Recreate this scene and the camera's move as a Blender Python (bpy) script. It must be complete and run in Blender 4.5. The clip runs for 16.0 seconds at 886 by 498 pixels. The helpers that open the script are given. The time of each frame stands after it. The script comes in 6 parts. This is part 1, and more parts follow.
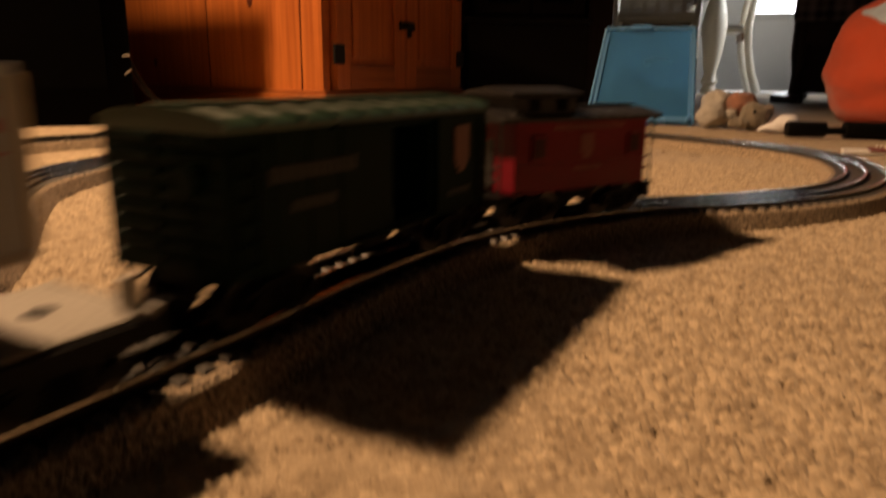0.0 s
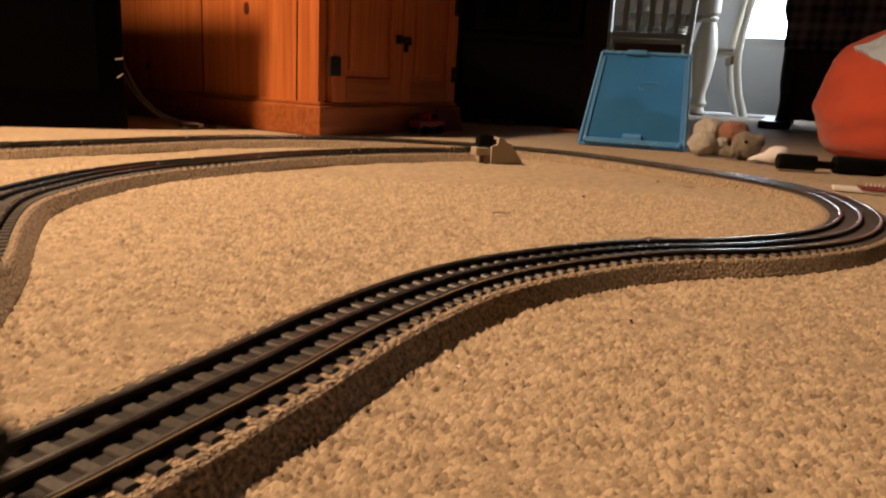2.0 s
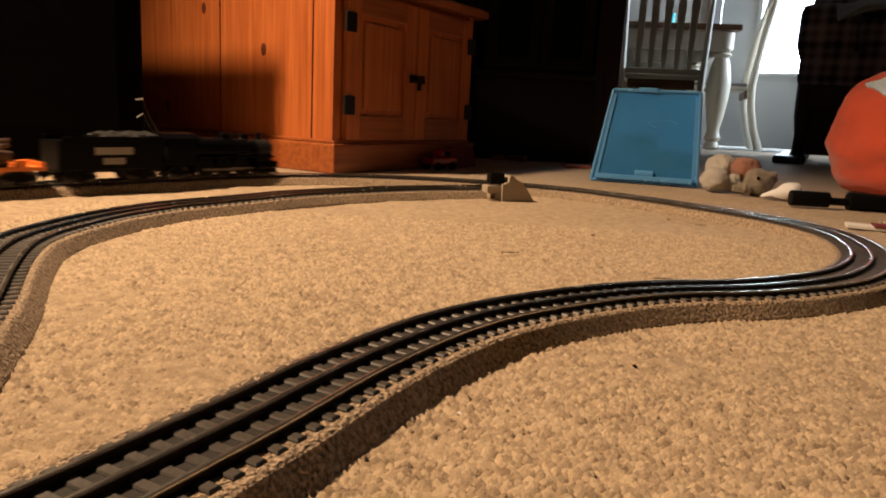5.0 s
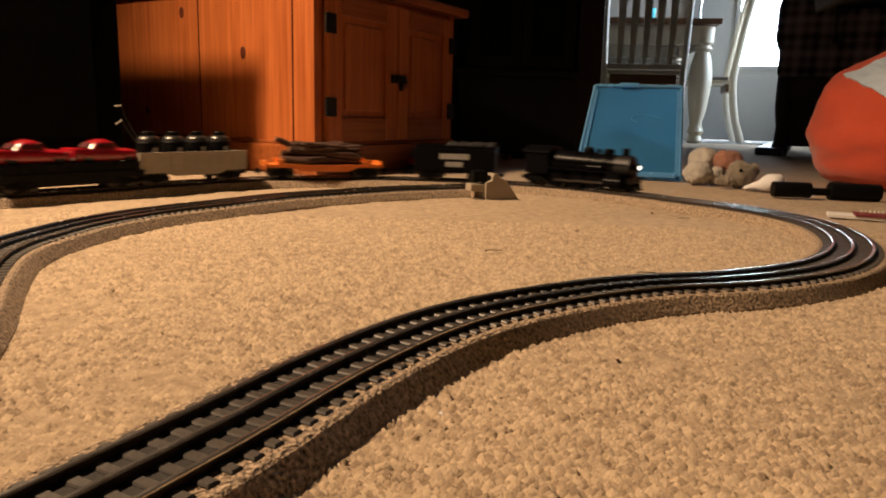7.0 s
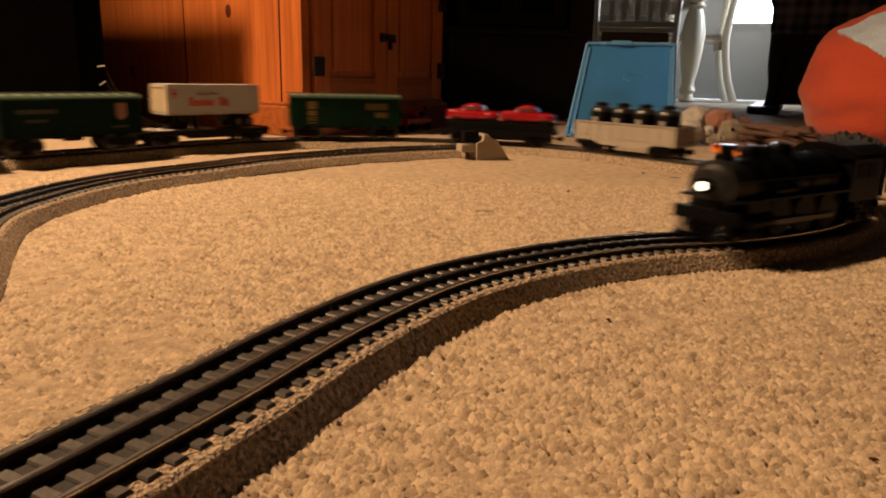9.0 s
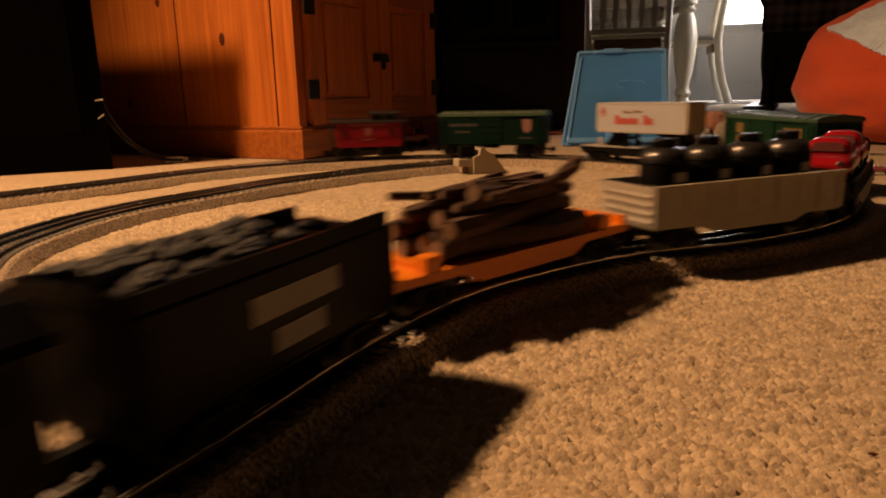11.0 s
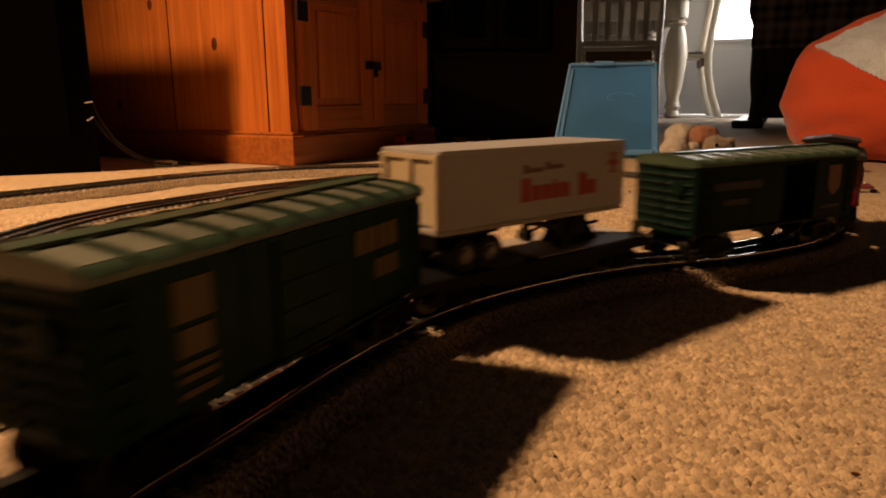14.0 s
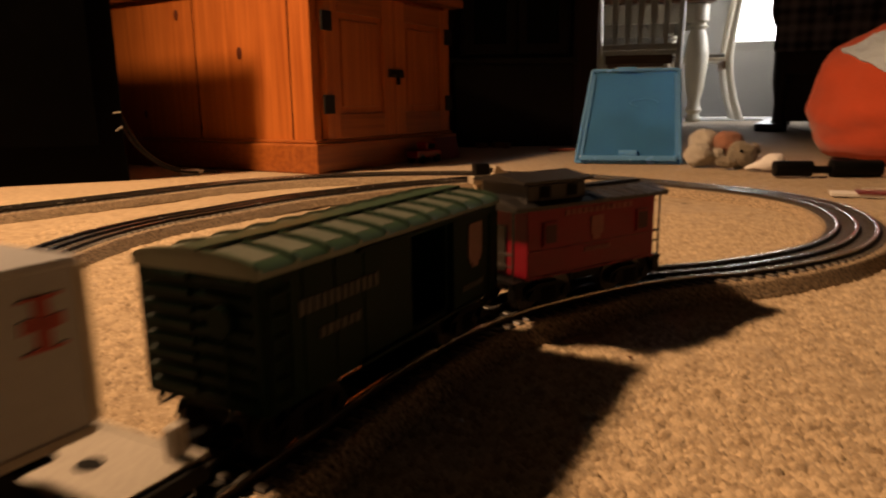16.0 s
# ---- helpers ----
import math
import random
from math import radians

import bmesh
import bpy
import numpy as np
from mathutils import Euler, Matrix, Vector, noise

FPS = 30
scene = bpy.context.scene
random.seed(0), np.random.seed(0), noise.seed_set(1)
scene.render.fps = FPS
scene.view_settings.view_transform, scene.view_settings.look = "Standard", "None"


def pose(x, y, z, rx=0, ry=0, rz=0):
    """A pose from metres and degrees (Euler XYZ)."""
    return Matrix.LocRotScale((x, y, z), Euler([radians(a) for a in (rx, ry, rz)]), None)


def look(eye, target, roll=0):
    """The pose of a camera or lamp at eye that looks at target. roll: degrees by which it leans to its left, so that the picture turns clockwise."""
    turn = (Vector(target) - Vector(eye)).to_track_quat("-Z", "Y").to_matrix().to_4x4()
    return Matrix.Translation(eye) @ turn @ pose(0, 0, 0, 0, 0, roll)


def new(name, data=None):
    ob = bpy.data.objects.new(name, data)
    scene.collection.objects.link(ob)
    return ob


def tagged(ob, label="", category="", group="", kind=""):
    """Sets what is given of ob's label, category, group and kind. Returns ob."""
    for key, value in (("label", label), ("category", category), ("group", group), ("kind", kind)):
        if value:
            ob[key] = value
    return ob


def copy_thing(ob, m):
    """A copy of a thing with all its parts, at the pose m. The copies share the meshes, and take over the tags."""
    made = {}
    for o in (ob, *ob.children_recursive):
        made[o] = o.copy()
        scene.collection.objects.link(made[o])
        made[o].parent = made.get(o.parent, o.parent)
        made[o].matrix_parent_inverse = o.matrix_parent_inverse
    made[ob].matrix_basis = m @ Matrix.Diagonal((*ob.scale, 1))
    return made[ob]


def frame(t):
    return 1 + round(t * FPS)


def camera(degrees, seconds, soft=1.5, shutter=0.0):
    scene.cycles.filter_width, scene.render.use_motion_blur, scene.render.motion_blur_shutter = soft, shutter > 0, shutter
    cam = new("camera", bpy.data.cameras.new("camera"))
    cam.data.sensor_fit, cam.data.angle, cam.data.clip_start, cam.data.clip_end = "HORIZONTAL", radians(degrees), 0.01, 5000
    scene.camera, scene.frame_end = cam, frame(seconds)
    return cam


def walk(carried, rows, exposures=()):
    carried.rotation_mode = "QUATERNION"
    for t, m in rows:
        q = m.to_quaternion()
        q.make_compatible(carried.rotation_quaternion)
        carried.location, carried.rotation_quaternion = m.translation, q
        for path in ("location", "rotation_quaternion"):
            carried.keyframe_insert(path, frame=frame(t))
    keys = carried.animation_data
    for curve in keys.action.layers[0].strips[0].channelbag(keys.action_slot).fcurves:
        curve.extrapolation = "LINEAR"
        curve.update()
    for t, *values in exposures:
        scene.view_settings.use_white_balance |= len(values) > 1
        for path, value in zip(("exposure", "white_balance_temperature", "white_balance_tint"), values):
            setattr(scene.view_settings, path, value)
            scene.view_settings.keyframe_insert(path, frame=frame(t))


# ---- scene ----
cam = camera(65.0, 16.0, soft=1.9, shutter=0.8)

# seconds, eye (m), pitch, roll, yaw (degrees)
PATH = [
    (0.00, 0.0045, -0.0092, 0.1034, -14.17, -0.73, 0.99),
    (0.50, -0.0071, -0.0007, 0.1174, -10.94, -0.88, -0.54),
    (1.00, -0.0093, 0.0003, 0.1245, -12.39, -3.22, 4.08),
    (1.50, -0.0115, -0.0050, 0.1217, -15.77, -2.26, 1.25),
    (2.00, -0.0076, 0.0007, 0.1215, -13.58, -3.17, 0.20),
    (2.50, -0.0008, -0.0013, 0.1197, -12.10, -2.12, 0.16),
    (3.00, 0.0001, -0.0016, 0.1191, -11.42, -3.45, -0.60),
    (3.50, -0.0000, -0.0000, 0.1210, -10.90, -3.50, -0.00),
    (4.00, -0.0013, 0.0009, 0.1223, -10.80, -3.50, -0.05),
    (4.50, -0.0022, -0.0023, 0.1290, -10.93, -3.12, 1.34),
    (7.00, 0.0031, 0.0011, 0.1278, -10.87, -1.68, 0.21),
    (7.50, 0.0025, 0.0038, 0.1259, -11.26, -1.45, -1.05),
    (8.00, 0.0046, 0.0024, 0.1268, -13.38, -0.98, -0.76),
    (8.20, 0.0046, 0.0024, 0.1268, -14.13, -0.88, -0.86),
    (10.30, 0.0016, 0.0044, 0.1303, -13.76, -2.57, 0.06),
    (10.50, 0.0062, 0.0005, 0.1311, -14.02, -0.09, -2.78),
    (11.00, 0.0082, -0.0006, 0.1289, -12.81, 1.41, -0.85),
    (11.50, 0.0112, -0.0014, 0.1284, -12.51, 1.71, -1.30),
    (12.00, 0.0098, 0.0000, 0.1272, -12.55, 2.16, -1.42),
    (12.50, 0.0116, -0.0008, 0.1273, -12.48, 2.02, -1.41),
    (13.00, 0.0109, -0.0008, 0.1291, -12.01, 0.94, -1.40),
    (13.50, 0.0094, -0.0004, 0.1300, -11.99, 0.45, -1.48),
    (14.00, 0.0082, -0.0003, 0.1313, -12.20, 0.28, -1.52),
    (14.50, 0.0075, -0.0001, 0.1318, -12.21, 0.32, -1.27),
    (15.00, 0.0067, 0.0000, 0.1328, -12.26, 0.35, -1.00),
    (15.50, 0.0038, 0.0002, 0.1303, -12.19, 1.51, -2.29),
    (16.00, -0.0021, -0.0025, 0.1389, -11.89, 0.67, -0.10),
]
walk(cam, [(t, pose(x, y, z, 90 + pi, ro, ya)) for t, x, y, z, pi, ro, ya in PATH], exposures=[(0.0, -0.34, 6600, 16), (1.0, -0.22, 6350, 15), (2.0, -0.1, 5700, 12), (3.0, 0.0, 5550, 8), (8.2, 0.0, 5550, 8), (10.3, -0.4, 7500, 23), (13.0, -0.36, 7600, 24), (16.0, -0.28, 6900, 18)])

# ---- light ----
world = bpy.data.worlds.new("world")
scene.world = world
world.use_nodes = True
wn = world.node_tree
sky = wn.nodes.new("ShaderNodeTexSky")
sky.sky_type, sky.sun_disc = "NISHITA", False
sky.sun_elevation, sky.sun_rotation = radians(35), radians(200)
wn.nodes["Background"].inputs["Strength"].default_value = 0.1
wn.links.new(sky.outputs[0], wn.nodes["Background"].inputs[0])


def shaded_lamp(name, at, target, cone, watts, colour, radius):
    """A bulb in an opaque shade that opens downwards."""
    data = bpy.data.lights.new(name, "SPOT")
    data.energy, data.color, data.shadow_soft_size = watts, colour, radius
    data.spot_size, data.spot_blend = radians(cone), 1.0
    ob = new(name, data)
    ob.matrix_world = look(at, target)
    return ob


def area_lamp(name, at, target, w, h, watts, colour):
    data = bpy.data.lights.new(name, "AREA")
    data.shape, data.size, data.size_y, data.energy, data.color = "RECTANGLE", w, h, watts, colour
    ob = new(name, data)
    ob.matrix_world = look(at, target)
    return ob


shaded_lamp("table_lamp_light", (-1.25, 0.84, 1.52), (-0.28, 0.78, 0.0), 86, 336.0, (1.0, 0.61, 0.31), 0.07)
area_lamp("door_window_daylight", (2.26, 5.12, 0.95), (1.2, 1.5, 0.1), 0.30, 0.85, 7.5, (0.86, 0.94, 1.0))
# no window here: unseen lamp added to brighten the chairs and dining wall
side = area_lamp("added_side_daylight", (3.34, 4.55, 1.25), (1.0, 5.1, 0.70), 1.1, 1.2, 40.0, (0.88, 0.95, 1.0))
side.data.spread = radians(80)


# ---- materials ----
def mat(name, colour, rough=0.6, metal=0.0, vary=0.12, scale=30.0, fine=400.0, bump=0.15, dist=0.001, trans=0.0, spec=None, sheen=0.0, emit=None, power=0.0, alt=None, random_piece=0.0):
    m = bpy.data.materials.new(name)
    m.use_nodes = True
    nt = m.node_tree
    b = nt.nodes["Principled BSDF"]
    b.inputs["Roughness"].default_value, b.inputs["Metallic"].default_value = rough, metal
    b.inputs["Transmission Weight"].default_value = trans
    b.inputs["Sheen Weight"].default_value = sheen
    if spec is not None:
        b.inputs["Specular IOR Level"].default_value = spec
    if emit:
        b.inputs["Emission Color"].default_value, b.inputs["Emission Strength"].default_value = (*emit, 1), power
    tc = nt.nodes.new("ShaderNodeTexCoord")
    big = nt.nodes.new("ShaderNodeTexNoise")
    big.inputs["Scale"].default_value, big.inputs["Detail"].default_value = scale, 4
    small = nt.nodes.new("ShaderNodeTexNoise")
    small.inputs["Scale"].default_value, small.inputs["Detail"].default_value = fine, 3
    for n in (big, small):
        nt.links.new(tc.outputs["Object"], n.inputs["Vector"])
    mix = nt.nodes.new("ShaderNodeMix")
    mix.data_type = "RGBA"
    lo = [c * (1 - vary) for c in colour]
    hi = [min(1, c * (1 + vary)) for c in (alt or colour)]
    mix.inputs[6].default_value, mix.inputs[7].default_value = (*lo, 1), (*hi, 1)
    add = nt.nodes.new("ShaderNodeMath")
    add.operation = "MULTIPLY_ADD"
    add.inputs[1].default_value = 0.5
    half = nt.nodes.new("ShaderNodeMath")
    half.operation = "MULTIPLY"
    half.inputs[1].default_value = 0.5
    nt.links.new(small.outputs["Fac"], half.inputs[0])
    nt.links.new(big.outputs["Fac"], add.inputs[0])
    nt.links.new(half.outputs[0], add.inputs[2])
    ramp = nt.nodes.new("ShaderNodeMapRange")
    ramp.inputs["From Min"].default_value, ramp.inputs["From Max"].default_value = 0.3, 0.7
    nt.links.new(add.outputs[0], ramp.inputs["Value"])
    fac = ramp.outputs["Result"]
    if random_piece:
        oi = nt.nodes.new("ShaderNodeObjectInfo")
        r = nt.nodes.new("ShaderNodeMath")
        r.operation, r.inputs[1].default_value = "MULTIPLY_ADD", random_piece
        nt.links.new(oi.outputs["Random"], r.inputs[0])
        nt.links.new(fac, r.inputs[2])
        fac = r.outputs[0]
    nt.links.new(fac, mix.inputs[0])
    nt.links.new(mix.outputs[2], b.inputs["Base Color"])
    if bump:
        bp = nt.nodes.new("ShaderNodeBump")
        bp.inputs["Strength"].default_value, bp.inputs["Distance"].default_value = bump, dist
        nt.links.new(small.outputs["Fac"], bp.inputs["Height"])
        nt.links.new(bp.outputs[0], b.inputs["Normal"])
    rr = nt.nodes.new("ShaderNodeMapRange")
    rr.inputs["To Min"].default_value, rr.inputs["To Max"].default_value = max(0, rough - 0.08), min(1, rough + 0.08)
    nt.links.new(big.outputs["Fac"], rr.inputs["Value"])
    nt.links.new(rr.outputs["Result"], b.inputs["Roughness"])
    return m


def carpet_material():
    """Cut tufts a few millimetres across, in lighter and darker clumps."""
    m = bpy.data.materials.new("beige_tufted_carpet")
    m.use_nodes = True
    nt, lk = m.node_tree, m.node_tree.links
    b = nt.nodes["Principled BSDF"]
    b.inputs["Roughness"].default_value, b.inputs["Sheen Weight"].default_value = 0.95, 0.2
    b.inputs["Specular IOR Level"].default_value = 0.1
    tc = nt.nodes.new("ShaderNodeTexCoord")

    def noise_node(scale, detail, rough=0.5, vector=None):
        n = nt.nodes.new("ShaderNodeTexNoise")
        n.inputs["Scale"].default_value, n.inputs["Detail"].default_value, n.inputs["Roughness"].default_value = scale, detail, rough
        lk.new(vector or tc.outputs["Object"], n.inputs["Vector"])
        return n

    def fma(x, k, add):
        n = nt.nodes.new("ShaderNodeMath")
        n.operation, n.inputs[1].default_value = "MULTIPLY_ADD", k
        lk.new(x, n.inputs[0])
        if isinstance(add, float):
            n.inputs[2].default_value = add
        else:
            lk.new(add, n.inputs[2])
        return n.outputs[0]

    tuft = nt.nodes.new("ShaderNodeTexVoronoi")
    tuft.inputs["Scale"].default_value = 300
    lk.new(tc.outputs["Object"], tuft.inputs["Vector"])
    geo = nt.nodes.new("ShaderNodeNewGeometry")
    clump = noise_node(85, 4, 0.65)
    patch = noise_node(5, 3)
    fibre = noise_node(900, 3)
    fac = fma(patch.outputs["Fac"], 0.30, -0.54)
    fac = fma(clump.outputs["Fac"], 1.15, fac)
    fac = fma(geo.outputs["Random Per Island"], 0.58, fac)
    fac = fma(fibre.outputs["Fac"], 0.40, fac)
    mix = nt.nodes.new("ShaderNodeMix")
    mix.data_type = "RGBA"
    mix.inputs[6].default_value, mix.inputs[7].default_value = (0.105, 0.066, 0.034, 1), (0.56, 0.44, 0.295, 1)
    lk.new(fac, mix.inputs[0])
    lk.new(mix.outputs[2], b.inputs["Base Color"])
    h = fma(tuft.outputs["Distance"], -0.5, fibre.outputs["Fac"])
    bp = nt.nodes.new("ShaderNodeBump")
    bp.inputs["Strength"].default_value, bp.inputs["Distance"].default_value = 0.4, 0.0015
    lk.new(h, bp.inputs["Height"])
    lk.new(bp.outputs[0], b.inputs["Normal"])
    return m


def wood_material(name, dark, light, rough, grain_axis=2, scale=9.0, knots=False):
    """Long grain along one local axis."""
    m = bpy.data.materials.new(name)
    m.use_nodes = True
    nt, lk = m.node_tree, m.node_tree.links
    b = nt.nodes["Principled BSDF"]
    tc = nt.nodes.new("ShaderNodeTexCoord")
    mp = nt.nodes.new("ShaderNodeMapping")
    sc = [scale * 5] * 3
    sc[grain_axis] = scale * 0.16
    mp.inputs["Scale"].default_value = sc
    lk.new(tc.outputs["Object"], mp.inputs["Vector"])
    n = nt.nodes.new("ShaderNodeTexNoise")
    n.inputs["Scale"].default_value, n.inputs["Detail"].default_value, n.inputs["Distortion"].default_value = 2.2, 6, 0.4
    lk.new(mp.outputs[0], n.inputs["Vector"])
    n2 = nt.nodes.new("ShaderNodeTexNoise")
    n2.inputs["Scale"].default_value = 7.0
    lk.new(tc.outputs["Object"], n2.inputs["Vector"])
    a = nt.nodes.new("ShaderNodeMath")
    a.operation = "MULTIPLY_ADD"
    a.inputs[1].default_value = 0.35
    lk.new(n2.outputs["Fac"], a.inputs[0])
    lk.new(n.outputs["Fac"], a.inputs[2])
    mr = nt.nodes.new("ShaderNodeMapRange")
    mr.inputs["From Min"].default_value, mr.inputs["From Max"].default_value = 0.46, 0.86
    lk.new(a.outputs[0], mr.inputs["Value"])
    mix = nt.nodes.new("ShaderNodeMix")
    mix.data_type = "RGBA"
    mix.inputs[6].default_value, mix.inputs[7].default_value = (*dark, 1), (*light, 1)
    lk.new(mr.outputs["Result"], mix.inputs[0])
    lk.new(mix.outputs[2], b.inputs["Base Color"])
    b.inputs["Roughness"].default_value = rough
    bp = nt.nodes.new("ShaderNodeBump")
    bp.inputs["Strength"].default_value, bp.inputs["Distance"].default_value = 0.1, 0.001
    lk.new(n.outputs["Fac"], bp.inputs["Height"])
    lk.new(bp.outputs[0], b.inputs["Normal"])
    return m


def plaid_material():
    m = bpy.data.materials.new("dark_plaid_cloth")
    m.use_nodes = True
    nt, lk = m.node_tree, m.node_tree.links
    b = nt.nodes["Principled BSDF"]
    b.inputs["Roughness"].default_value = 0.95
    tc = nt.nodes.new("ShaderNodeTexCoord")
    total = None
    for axis, freq in (("X", 1.0), ("Z", 1.0), ("X", 2.7), ("Z", 2.7)):
        w = nt.nodes.new("ShaderNodeTexWave")
        w.wave_type, w.bands_direction, w.wave_profile = "BANDS", axis, "SIN"
        w.inputs["Scale"].default_value, w.inputs["Distortion"].default_value = 2.6 * freq, 0.6
        lk.new(tc.outputs["Object"], w.inputs["Vector"])
        if total is None:
            total = w.outputs["Fac"]
        else:
            s = nt.nodes.new("ShaderNodeMath")
            s.operation = "ADD"
            lk.new(total, s.inputs[0])
            lk.new(w.outputs["Fac"], s.inputs[1])
            total = s.outputs[0]
    mr = nt.nodes.new("ShaderNodeMapRange")
    mr.inputs["From Min"].default_value, mr.inputs["From Max"].default_value = 0.8, 3.4
    lk.new(total, mr.inputs["Value"])
    mix = nt.nodes.new("ShaderNodeMix")
    mix.data_type = "RGBA"
    mix.inputs[6].default_value, mix.inputs[7].default_value = (0.022, 0.020, 0.024, 1), (0.36, 0.31, 0.33, 1)
    lk.new(mr.outputs["Result"], mix.inputs[0])
    lk.new(mix.outputs[2], b.inputs["Base Color"])
    return m


